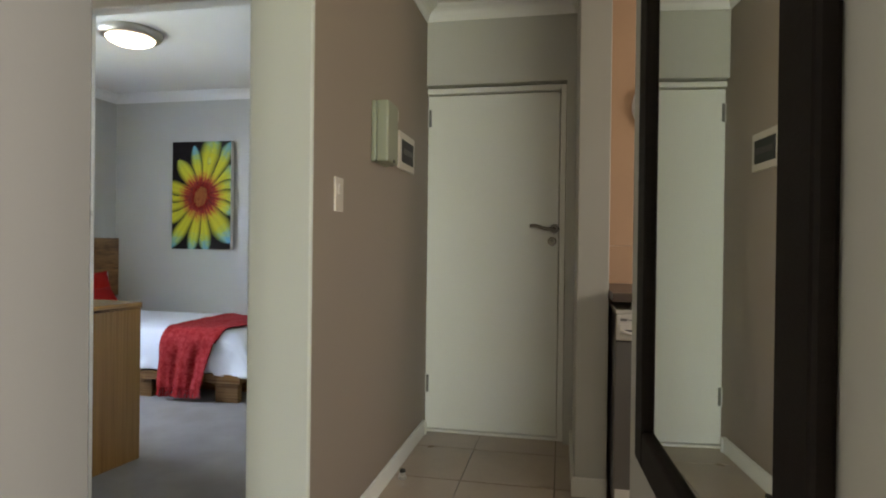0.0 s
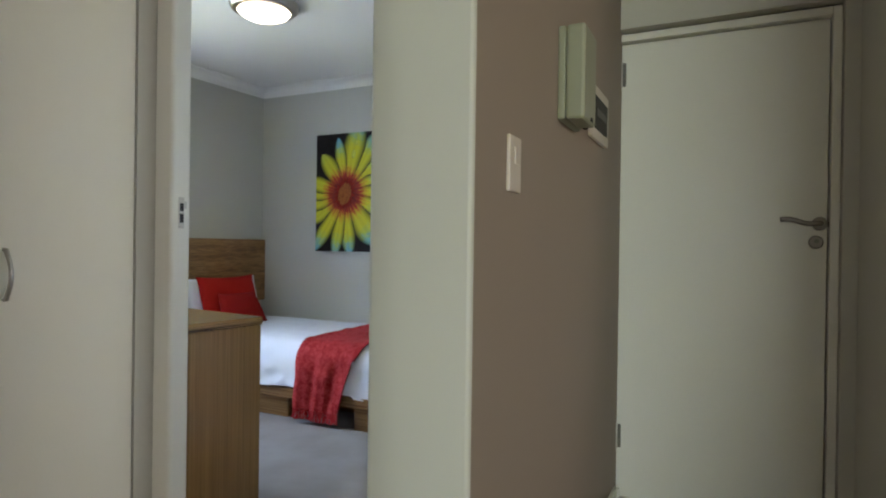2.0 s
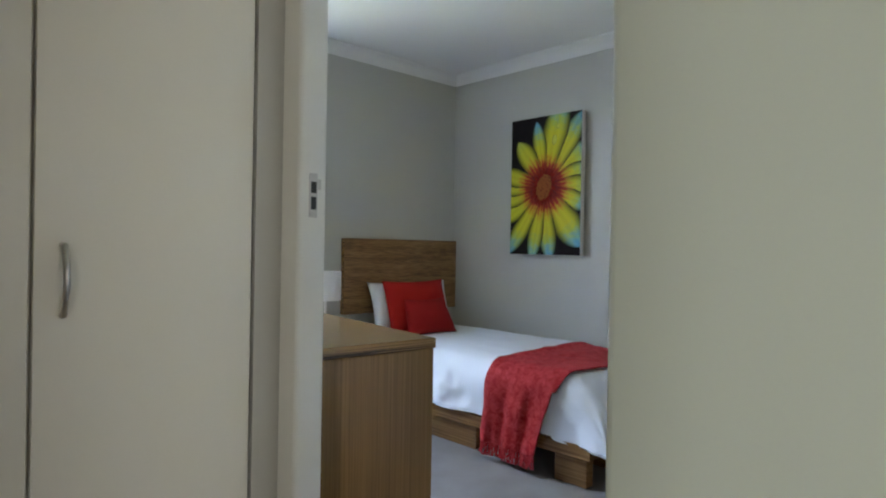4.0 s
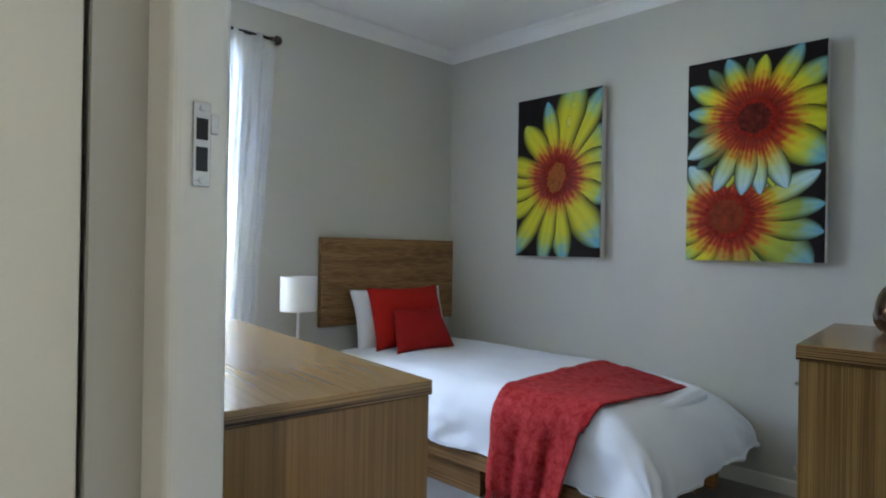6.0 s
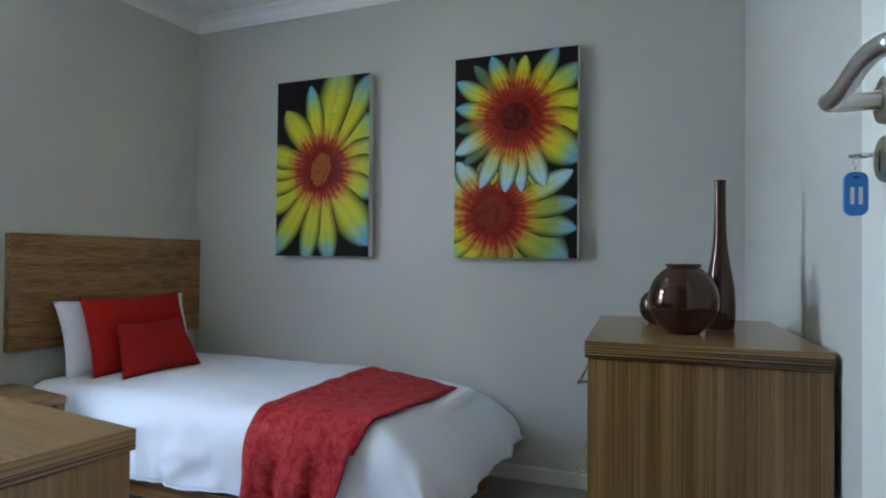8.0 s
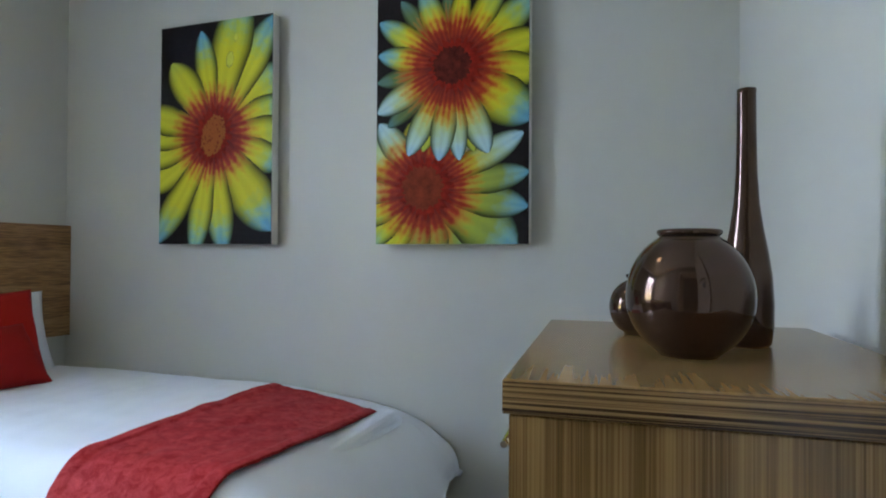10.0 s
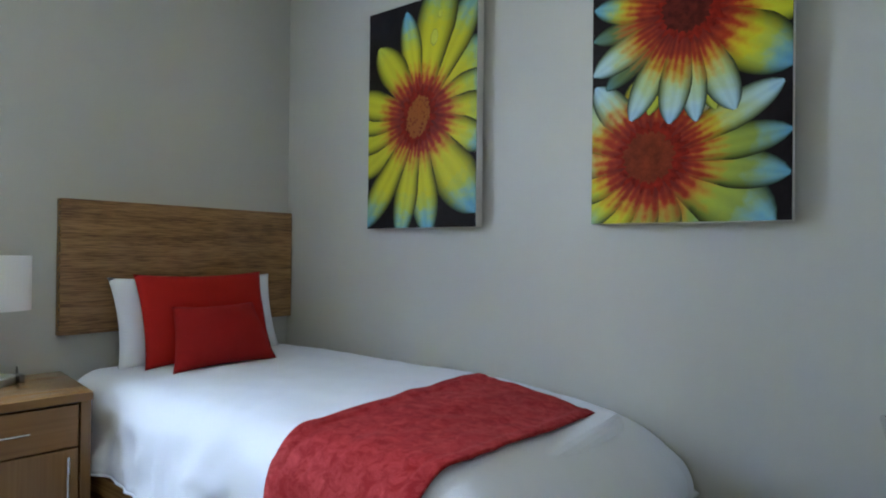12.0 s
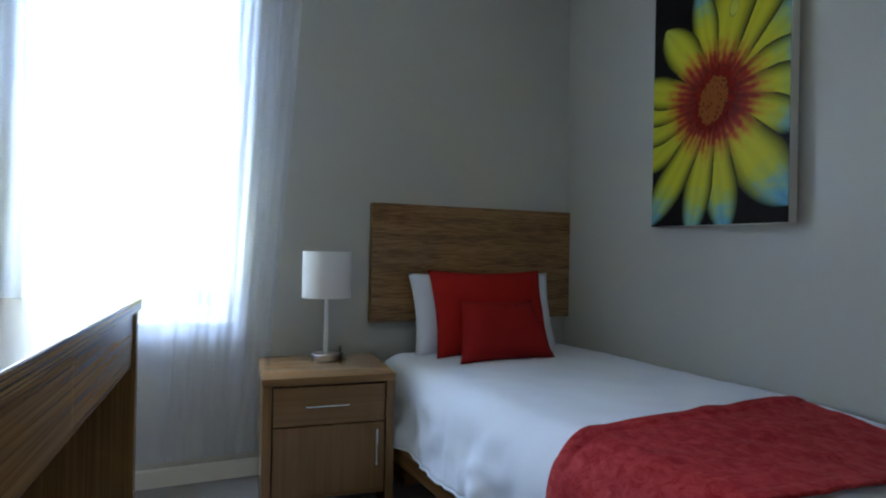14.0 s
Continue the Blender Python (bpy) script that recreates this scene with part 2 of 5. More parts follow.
def lathe_bm(profile, segments=40):
    """A turned shape round z from (radius, height) pairs; radius 0 closes it."""
    bm = bmesh.new()
    rings = []
    for r, z in profile:
        if r < 1e-6:
            rings.append([bm.verts.new((0, 0, z))])
        else:
            rings.append([bm.verts.new((r * math.cos(2 * math.pi * i / segments), r * math.sin(2 * math.pi * i / segments), z)) for i in range(segments)])
    for a, b in zip(rings, rings[1:]):
        for i in range(segments):
            j = (i + 1) % segments
            if len(a) == 1 and len(b) == 1:
                continue
            if len(a) == 1:
                bm.faces.new((a[0], b[j], b[i]))
            elif len(b) == 1:
                bm.faces.new((a[i], a[j], b[0]))
            else:
                bm.faces.new((a[i], a[j], b[j], b[i]))
    bmesh.ops.recalc_face_normals(bm, faces=bm.faces[:])
    return bm


def tube_bm(points, radius, sides=12, flat=1.0):
    """A bent rod through the points, with round section."""
    bm = bmesh.new()
    pts = [Vector(p) for p in points]
    rings = []
    for i, p in enumerate(pts):
        d = (pts[min(i + 1, len(pts) - 1)] - pts[max(i - 1, 0)]).normalized()
        u = d.orthogonal().normalized() if not rings else (last - d * last.dot(d)).normalized()
        last = u
        v = d.cross(u)
        rings.append([bm.verts.new(p + radius * (math.cos(2 * math.pi * k / sides) * u + flat * math.sin(2 * math.pi * k / sides) * v)) for k in range(sides)])
    for a, b in zip(rings, rings[1:]):
        for k in range(sides):
            j = (k + 1) % sides
            bm.faces.new((a[k], a[j], b[j], b[k]))
    bm.faces.new(rings[0])
    bm.faces.new(rings[-1])
    bmesh.ops.recalc_face_normals(bm, faces=bm.faces[:])
    return bm


def grid_bm(nu, nv, fn, closed=False):
    bm = bmesh.new()
    uv = bm.loops.layers.uv.new("UVMap")
    vs = [[bm.verts.new(fn(i / nu, j / nv)) for j in range(nv + 1)] for i in range(nu + 1)]
    for i in range(nu):
        for j in range(nv):
            f = bm.faces.new((vs[i][j], vs[i + 1][j], vs[i + 1][j + 1], vs[i][j + 1]))
            for lp, (a, b) in zip(f.loops, ((i, j), (i + 1, j), (i + 1, j + 1), (i, j + 1))):
                lp[uv].uv = (a / nu, b / nv)
    return bm


def join(*bms):
    out = bmesh.new()
    for b in bms:
        me = bpy.data.meshes.new("tmp")
        b.to_mesh(me)
        b.free()
        out.from_mesh(me)
        bpy.data.meshes.remove(me)
    return out


def part(name, bm, mat, parent=None, label="", smooth=False, at=None):
    me = bpy.data.meshes.new(name)
    bm.normal_update()
    bm.to_mesh(me)
    bm.free()
    me.materials.append(mat)
    if smooth:
        for f in me.polygons:
            f.use_smooth = True
    ob = new(name, me)
    if at is not None:
        ob.matrix_basis = at
    if parent is not None:
        ob.parent = parent
    if label:
        tagged(ob, label)
    return ob


def thing(name, label, category, place=(0, 0, 0), rz=0.0, group=""):
    ob = new(name)
    ob.matrix_basis = pose(*place, 0, 0, rz)
    ob.empty_display_size = 0.1
    return tagged(ob, label, category, group)


def struct(name, bm, mat, label="", category=""):
    return tagged(part(name, bm, mat), label, category, "", "structure")


# ---------------------------------------------------------------- the shell
XW, XE, YS, YN, HB = -3.97, -0.962, 1.85, 4.50, 2.43    # bedroom; XW before the west wall is turned
WEST = pose(-3.885, 4.5, 0, 0, 0, -3.44) @ pose(3.97, -4.5, 0)      # the headboard wall stands askew
XL, XR, YD, HL = -0.648, 0.20, 3.12, 2.455              # corridor
XM, YM = 0.29, 1.20                                     # wall that carries the mirror, and its end
WY0, WY1, WZ0, WZ1 = 2.20, 2.905, 0.62, 2.10             # bedroom window

# outside: ground and the closed shell round the rooms
struct("ground", box_bm(-160, 160, -160, 160, -0.5, -0.12), M_GRASS, "mown green lawn around the flat", "ground")
struct("floor_slab", join(box_bm(-4.32, 3.0, 0.40, 4.66, -0.12, -0.0205), box_bm(-0.71, 3.0, -5.4, 0.40, -0.12, -0.0205)), M_CONC, "concrete slab under the flat", "floor")
struct("roof_slab", join(box_bm(-4.5, 3.2, 0.2, 4.9, 2.62, 2.80), box_bm(-0.9, 3.2, -5.6, 0.2, 2.62, 2.80)), M_CONC, "flat roof slab over the flat", "roof")
struct("carpet_floor", box_bm(-4.12, XE, 1.80, YN + 0.02, -0.02, 0.0), M_CARPET, "grey cut-pile bedroom carpet", "carpet")

# bedroom walls
struct("wall_bedroom_north", box_bm(-4.32, -0.645, YN, YN + 0.16, -0.02, 2.62), M_WALL, "greige painted bedroom wall behind the bed", "wall")
west = join(
    box_bm(-4.32, XW, WY1, YN, -0.02, 2.62), box_bm(-4.32, XW, 1.3, WY0, -0.02, 2.62),
    box_bm(-4.32, XW, WY0, WY1, -0.02, WZ0), box_bm(-4.32, XW, WY0, WY1, WZ1, 2.62))
WALL_W = struct("wall_bedroom_west", west, M_WALL, "greige painted headboard wall with a window", "wall")
WALL_W.matrix_basis = WEST
struct("wall_bedroom_south", box_bm(-4.1, -1.79, 1.722, YS, -0.02, 2.62), M_WALL, "greige painted wall behind the desk", "wall")
struct("wall_door_head", box_bm(-1.79, -0.87, 1.76, YS, 2.07, 2.62), M_WALL, "painted wall above the bedroom doorway", "wall")
struct("wall_bedroom_east", box_bm(XE, -0.66, 1.85, YN, -0.02, 2.62), M_WALL, "greige painted bedroom wall beside the dresser", "wall")
struct("wall_corridor_west", box_bm(-0.66, XL, 1.562, YD + 0.2, -0.02, 2.62), M_TAUPE, "taupe painted corridor wall", "wall")
struct("wall_nib_west", box_bm(-0.87, XL - 0.0005, 1.55, 1.849, -0.02, 2.62, 0.008, 3), M_WALL, "painted wall end beside the bedroom doorway", "wall")
struct("ceiling_bedroom", box_bm(-4.1, XE, YS, YN, HB, 2.62), M_CEIL, "smooth white bedroom ceiling", "ceiling")

# corridor, kitchen and living room
front = join(
    box_bm(-0.645, 2.5, YD, YD + 0.3, 2.015, 2.62), box_bm(0.15, 2.5, YD, YD + 0.3, -0.02, 2.015))
struct("wall_front_door", front, M_WALL, "greige painted wall round the front door", "wall")
struct("wall_outside_door", box_bm(-0.645, 0.15, YD + 0.26, YD + 0.3, -0.02, 2.015), M_CONC, "outer face behind the front door", "wall")
struct("wall_corridor_east", box_bm(XR, 0.335, 2.45, YD, -0.02, 2.62, 0.004), M_WALL, "painted wall end beside the kitchen", "wall")
struct("wall_kitchen_back", box_bm(0.335, 2.2, 2.96, YD, -0.02, 2.62), M_KGROUT, "tiled kitchen wall", "wall")
east = join(
    box_bm(2.2, 2.5, 0.52, 0.9, -0.02, 2.62), box_bm(2.2, 2.5, 2.3, YD, -0.02, 2.62), box_bm(2.2, 2.5, 0.9, 2.3, -0.02, 1.0), box_bm(2.2, 2.5, 0.9, 2.3, 2.1, 2.62))
struct("wall_kitchen_east", east, M_WALL, "painted outer wall of the kitchen", "wall")
struct("wall_kitchen_south", box_bm(0.45, 2.8, 0.4, 0.52, -0.02, 2.62), M_WALL, "painted kitchen wall", "wall")
mirror_wall = struct("wall_mirror", box_bm(0, 0.12, -1.16, 0, -0.02, 2.62, 0.004), M_WALL, "greige painted wall that carries the mirror", "wall")
mirror_wall.matrix_basis = pose(XM, YM, 0, 0, 0, 2.9)
back = join(
    box_bm(-0.71, 0.75, -5.4, -5.2, -0.02, 2.62), box_bm(2.45, 3.0, -5.4, -5.2, -0.02, 2.62), box_bm(0.75, 2.45, -5.4, -5.2, 2.15, 2.62))
struct("wall_living_south", back, M_WALL, "living room wall with a glazed garden door", "wall")
side = join(
    box_bm(2.8, 3.0, -5.2, -2.4, -0.02, 2.62), box_bm(2.8, 3.0, -1.0, 0.52, -0.02, 2.62), box_bm(2.8, 3.0, -2.4, -1.0, 2.15, 2.62), box_bm(2.8, 3.0, -2.4, -1.0, -0.02, 0.25))
struct("wall_living_east", side, M_WALL, "living room wall with a wide window", "wall")
struct("wall_living_west", box_bm(-4.32, -4.1, 0.56, 1.3, -0.02, 2.62), M_WALL, "living room side wall", "wall")
# this wall's dark colour stands in for weaker light along the passage
struct("wall_passage_west", box_bm(-0.71, -0.557, -5.2, 0.56, -0.02, 2.62, 0.004), M_GREY, "passage wall ending near the wardrobe, coloured dark grey to look dimly lit", "wall")
struct("wall_wardrobe_south", box_bm(-4.1, -0.71, 0.40, 0.56, -0.02, 2.62), M_WALL, "painted wall beside the wardrobe", "wall")
struct("ceiling_living", join(box_bm(-4.1, XM, 0.4, 1.55, HL, 2.62), box_bm(-0.557, XM, -5.2, 0.4, HL, 2.62), box_bm(XM, 2.8, -5.2, 0.4, HL, 2.62), box_bm(XL, XR, 1.55, YD, HL, 2.62), box_bm(-1.79, -0.66, 1.55, 1.76, HL, 2.62),
                              box_bm(XR, 2.2, YM, 2.45, HL, 2.62), box_bm(0.335, 2.2, 2.45, 2.96, HL, 2.62), box_bm(0.41, 2.2, 0.52, YM, HL, 2.62)), M_CEIL, "smooth white ceiling", "ceiling")


# ---------------------------------------------------------------- trim, doorway, window
def cornice(name, x0, y0, x1, y1, nx, ny, top, size=0.075, m=None):
    """A coved cornice along a wall from (x0, y0) to (x1, y1); (nx, ny) points into the room."""
    prof = [(0, -size), (0.006, -size)]
    prof += [(size - (size - 0.012) * math.cos(a) * 1.0, -0.012 - (size - 0.02) * (1 - math.sin(a))) for a in (radians(d) for d in (8, 25, 45, 65, 82))]
    prof += [(size, -0.006), (size, 0), (0, 0)]
    bm = bmesh.new()
    ends = []
    for x, y in ((x0, y0), (x1, y1)):
        ends.append([bm.verts.new((x + nx * d, y + ny * d, top + z)) for d, z in prof])
    k = len(prof)
    for i in range(k):
        bm.faces.new((ends[0][i], ends[0][(i + 1) % k], ends[1][(i + 1) % k], ends[1][i]))
    bm.faces.new(ends[0])
    bm.faces.new(ends[1])
    bmesh.ops.recalc_face_normals(bm, faces=bm.faces[:])
    ob = struct(name, bm, M_CEIL, "white coved plaster cornice", "cornice")
    if m is not None:
        ob.matrix_basis = m
    return ob


cornice("trim_cornice_bedroom_north", -3.884, YN - 0.001, XE, YN - 0.001, 0, -1, HB - 0.001)
cornice("trim_cornice_bedroom_west", XW + 0.001, YS + 0.01, XW + 0.001, YN - 0.003, 1, 0, HB - 0.002, m=WEST)
cornice("trim_cornice_bedroom_east", XE - 0.001, YS, XE - 0.001, YN - 0.003, -1, 0, HB - 0.002)
cornice("trim_cornice_bedroom_south", -4.04, YS + 0.001, XE, YS + 0.001, 0, 1, HB - 0.001)
cornice("trim_cornice_front_door", XL + 0.003, YD - 0.001, XR, YD - 0.001, 0, -1, HL - 0.001)
cornice("trim_cornice_corridor_west", XL + 0.001, 1.56, XL + 0.001, YD - 0.003, 1, 0, HL - 0.002)
cornice("trim_cornice_corridor_east", XR - 0.001, 2.46, XR - 0.001, YD - 0.003, -1, 0, HL - 0.002)
cornice("trim_cornice_kitchen", 0.34, 2.958, 2.19, 2.958, 0, -1, HL - 0.001)


def skirting(name, x0, x1, y0, y1, h=0.085):
    bm = box_bm(x0, x1, y0, y1, 0.0, h)
    top = [e for e in bm.edges if all(v.co.z > h - 1e-4 for v in e.verts)]
    bmesh.ops.bevel(bm, geom=top, offset=0.005, segments=2, affect="EDGES")
    return struct(name, bm, M_TRIM, "white painted timber skirting board", "skirting board")


skirting("baseboard_bedroom_north", -3.868, XE - 0.016, YN - 0.015, YN - 0.0005, 0.07)
skirting("baseboard_bedroom_west", XW + 0.0005, XW + 0.016, YS + 0.03, YN - 0.016, 0.07).matrix_basis = WEST
skirting("baseboard_bedroom_east", XE - 0.015, XE - 0.0005, 2.8, YN - 0.016)
skirting("baseboard_bedroom_south", -4.03, -1.80, YS + 0.0005, YS + 0.015)
skirting("baseboard_corridor_west", XL + 0.0005, XL + 0.015, 1.555, YD - 0.001)
skirting("baseboard_corridor_east", XR - 0.015, XR - 0.0005, 2.452, YD - 0.001)
skirting("baseboard_nib_east", XR - 0.014, 0.335, 2.436, 2.4495)
skirting("baseboard_nib_west", -0.868, XL + 0.014, 1.536, 1.5495)
skirting("baseboard_front", -0.63, -0.622, 3.105, 3.1195)


def steel_frame():
    """The painted steel frame of the bedroom doorway with its rounded outer lip."""
    f = tagged(new("door_frame_1"), "cream painted steel door frame with rounded edges", "door frame", "", "structure")
    part("left_jamb", box_bm(-1.788, -1.71, 1.777, 1.847, 0.0, 2.05, 0.012, 4), M_TRIM, f)
    part("right_jamb", box_bm(-0.91, -0.871, 1.777, 1.847, 0.0, 2.05, 0.01, 3), M_TRIM, f)
    part("head", box_bm(-1.709, -0.911, 1.777, 1.847, 1.995, 2.068, 0.006, 2), M_TRIM, f)
    plate = part("strike_plate", box_bm(-1.7095, -1.7065, 1.800, 1.820, 1.132, 1.226, 0.001, 1), M_STEEL, f, "chrome strike plate with two slots")
    for z0, z1 in ((1.184, 1.208), (1.149, 1.176)):
        part("slot", box_bm(-1.7068, -1.7057, 1.8035, 1.8165, z0, z1), M_BLACK, plate)
    for z in (1.139, 1.219):
        part("screw", lathe_bm([(0, 0.0014), (0.0032, 0.001), (0.0038, 0)], 12), M_STEEL, plate, at=pose(-1.7066, 1.810, z, 0, 90, 0))
    part("lip", box_bm(-1.7093, -1.7058, 1.8195, 1.8285, 1.192, 1.214, 0.001, 1), M_STEEL, plate)


steel_frame()


def bedroom_window():
    w = tagged(new("window_1"), "white framed bedroom window behind a voile curtain", "window", "", "structure")
    w.matrix_basis = WEST
    y0, y1, z0, z1 = WY0, WY1, WZ0, WZ1
    for nm, b in (("frame_bottom", (-4.2, -4.14, y0, y1, z0, z0 + 0.045)), ("frame_top", (-4.2, -4.14, y0, y1, z1 - 0.045, z1)),
                  ("frame_side", (-4.2, -4.14, y0, y0 + 0.045, z0 + 0.045, z1 - 0.045)), ("frame_side", (-4.2, -4.14, y1 - 0.045, y1, z0 + 0.045, z1 - 0.045)),
                  ("transom", (-4.19, -4.15, y0 + 0.045, y1 - 0.045, 1.28, 1.325))):
        part(nm, box_bm(*b, 0.004), M_TRIM, w)
    for a, b in ((z0 + 0.045, 1.28), (1.325, z1 - 0.045)):
        p = part("pane", box_bm(-4.172, -4.167, y0 + 0.045, y1 - 0.045, a, b), M_GLASS, w)
        p.visible_shadow = False
    part("sill", box_bm(-4.139, -4.0, y0 - 0.02, y1 + 0.02, z0 - 0.025, z0 + 0.003, 0.005), M_TRIM, w)


bedroom_window()


def patio_window():
    w = tagged(new("window_2"), "white framed glazed door to the garden", "window", "", "structure")
    for nm, b in (("frame_bottom", (0.75, 2.45, -5.33, -5.27, -0.02, 0.04)), ("frame_top", (0.75, 2.45, -5.33, -5.27, 2.1, 2.15)),
                  ("frame_side", (0.75, 0.80, -5.33, -5.27, 0.04, 2.1)), ("frame_side", (2.40, 2.45, -5.33, -5.27, 0.04, 2.1))):
        part(nm, box_bm(*b, 0.004), M_TRIM, w)
    w = tagged(new("window_4"), "white framed living room window", "window", "", "structure")
    for nm, b in (("frame_bottom", (2.87, 2.93, -2.4, -1.0, 0.25, 0.30)), ("frame_top", (2.87, 2.93, -2.4, -1.0, 2.1, 2.15)),
                  ("frame_side", (2.87, 2.93, -2.4, -2.35, 0.30, 2.1)), ("frame_side", (2.87, 2.93, -1.05, -1.0, 0.30, 2.1))):
        part(nm, box_bm(*b, 0.004), M_TRIM, w)


patio_window()


def kitchen_fill_window():
    # unseen window, added round the kitchen's fill lamp
    w = tagged(new("window_3"), "unseen white framed window added to light the kitchen", "window", "", "structure")
    for nm, b in (("frame_bottom", (2.3, 2.36, 0.9, 2.3, 1.0, 1.05)), ("frame_top", (2.3, 2.36, 0.9, 2.3, 2.05, 2.1)),
                  ("frame_side", (2.3, 2.36, 0.9, 0.95, 1.05, 2.05)), ("frame_side", (2.3, 2.36, 2.25, 2.3, 1.05, 2.05)),
                  ("mullion", (2.31, 2.35, 1.58, 1.62, 1.05, 2.05))):
        part(nm, box_bm(*b, 0.004), M_TRIM, w)


kitchen_fill_window()


# ---------------------------------------------------------------- doors
def lever(parent, place, rz, mirror=1.0, out=0.052, length=0.125, rise=0.010, back=0.0, mat=None, rod=0.0095, rose_r=0.026):
    """A satin steel lever on a round rose; local +y is out of the door, the grip runs along mirror * x."""
    at = pose(*place, 0, 0, rz)
    rose = part("handle_rose", lathe_bm([(0, 0.009), (rose_r - 0.006, 0.009), (rose_r - 0.0015, 0.007), (rose_r, 0.003), (rose_r, 0)], 32), mat or M_STEEL, parent, smooth=False, at=at @ pose(0, 0, 0, -90, 0, 0))
    pts = [(0, 0.0, 0), (0, out - 0.012, 0), (mirror * 0.004, out - 0.004, 0), (mirror * 0.014, out, 0.0)]
    for i in range(1, 13):
        s = i / 12
        pts.append((mirror * (0.014 + s * length), out - back * s * s, rise * (s - 0.35 * math.sin(2 * math.pi * s))))
    part("door_handle", tube_bm(pts, rod, 16), mat or M_STEEL, parent, "brushed steel lever handle", True, at)
    return rose


def front_door():
    f = tagged(new("door_frame_2"), "white painted frame of the front door", "door frame", "", "structure")
    part("left_jamb", box_bm(-0.690, -0.655, 3.165, 3.28, 0.0, 2.008, 0.004), M_TRIM, f)
    part("right_jamb", box_bm(0.118, 0.149, 3.165, 3.28, 0.0, 2.008, 0.004), M_TRIM, f)
    part("head", box_bm(-0.655, 0.118, 3.165, 3.28, 1.976, 2.008, 0.004), M_TRIM, f)
    part("threshold", box_bm(-0.655, 0.118, 3.17, 3.28, 0.0, 0.014, 0.003), M_TRIM, f)
    d = tagged(new("door_2"), "plain white painted front door, closed", "door", "", "structure")
    d.matrix_basis = pose(-0.650, 3.19, 0.018)
    part("leaf", box_bm(0, 0.763, 0, 0.042, 0, 1.952, 0.003), M_DOOR, d)
    for z in (0.262, 1.822):
        h = part("hinge", box_bm(-0.004, 0.020, -0.010, 0.004, z - 0.05, z + 0.05, 0.002), M_HINGE, d, "dull steel butt hinge")
        part("hinge_pin", lathe_bm([(0, 0.056), (0.004, 0.054), (0.0055, 0.05), (0.0055, -0.05), (0.004, -0.054), (0, -0.056)], 12), M_STEEL, h, at=pose(0.002, -0.010, z))
    lever(d, (0.738, 0, 1.177), 180, 1.0, length=0.12, rise=0.014, mat=M_DARKSTEEL)
    part("lock_rose", lathe_bm([(0, 0.008), (0.02, 0.008), (0.024, 0.005), (0.025, 0)], 28), M_DARKSTEEL, d, at=pose(0.727, 0, 1.106, 90, 0, 0))
    part("lock_cylinder", join(lathe_bm([(0, 0.014), (0.0085, 0.013), (0.0085, 0)], 18)), M_HINGE, d, "steel lock cylinder", at=pose(0.727, 0, 1.110, 90, 0, 0))
    part("latch_keep", box_bm(0.7645, 0.7725, -0.012, 0.004, 1.163, 1.185, 0.001, 1), M_HINGE, d)
    return d


front_door()


def bedroom_door():
    d = tagged(new("door_1"), "white painted bedroom door standing wide open", "door", "", "structure")
    d.matrix_basis = pose(-0.935, 1.93, 0.012, 0, 0, 91)
    part("leaf", box_bm(0, 0.815, 0.0, 0.04, 0, 1.98, 0.002), M_DOOR, d)
    lever(d, (0.714, 0.04, 1.220), 0, -1.0, 0.064, 0.150, 0.021, 0.026, rod=0.0112, rose_r=0.029)
    part("lock_rose", lathe_bm([(0, 0.008), (0.023, 0.008), (0.027, 0.006), (0.029, 0)], 32), M_STEEL, d, at=pose(0.714, 0.04, 1.149, -90, 0, 0))
    part("keyhole", box_bm(0.7115, 0.7165, 0.047, 0.0485, 1.134, 1.159), M_BLACK, d)


bedroom_door()


def rounded_plate(w, h, r, t):
    """An upright plate with rounded corners, w by h, t thick along y."""
    bm = bmesh.new()
    rings = []
    for y in (-t / 2, t / 2):
        ring = []
        for cx, cz, a0 in ((w / 2 - r, h / 2 - r, 0), (-w / 2 + r, h / 2 - r, 90), (-w / 2 + r, -h / 2 + r, 180), (w / 2 - r, -h / 2 + r, 270)):
            for k in range(7):
                a = radians(a0 + 15 * k)
                ring.append(bm.verts.new((cx + r * math.cos(a), y, cz + r * math.sin(a))))
        rings.append(ring)
    n = len(rings[0])
    for i in range(n):
        bm.faces.new((rings[0][i], rings[0][(i + 1) % n], rings[1][(i + 1) % n], rings[1][i]))
    bm.faces.new(rings[0])
    bm.faces.new(rings[1])
    bmesh.ops.recalc_face_normals(bm, faces=bm.faces[:])
    return bm


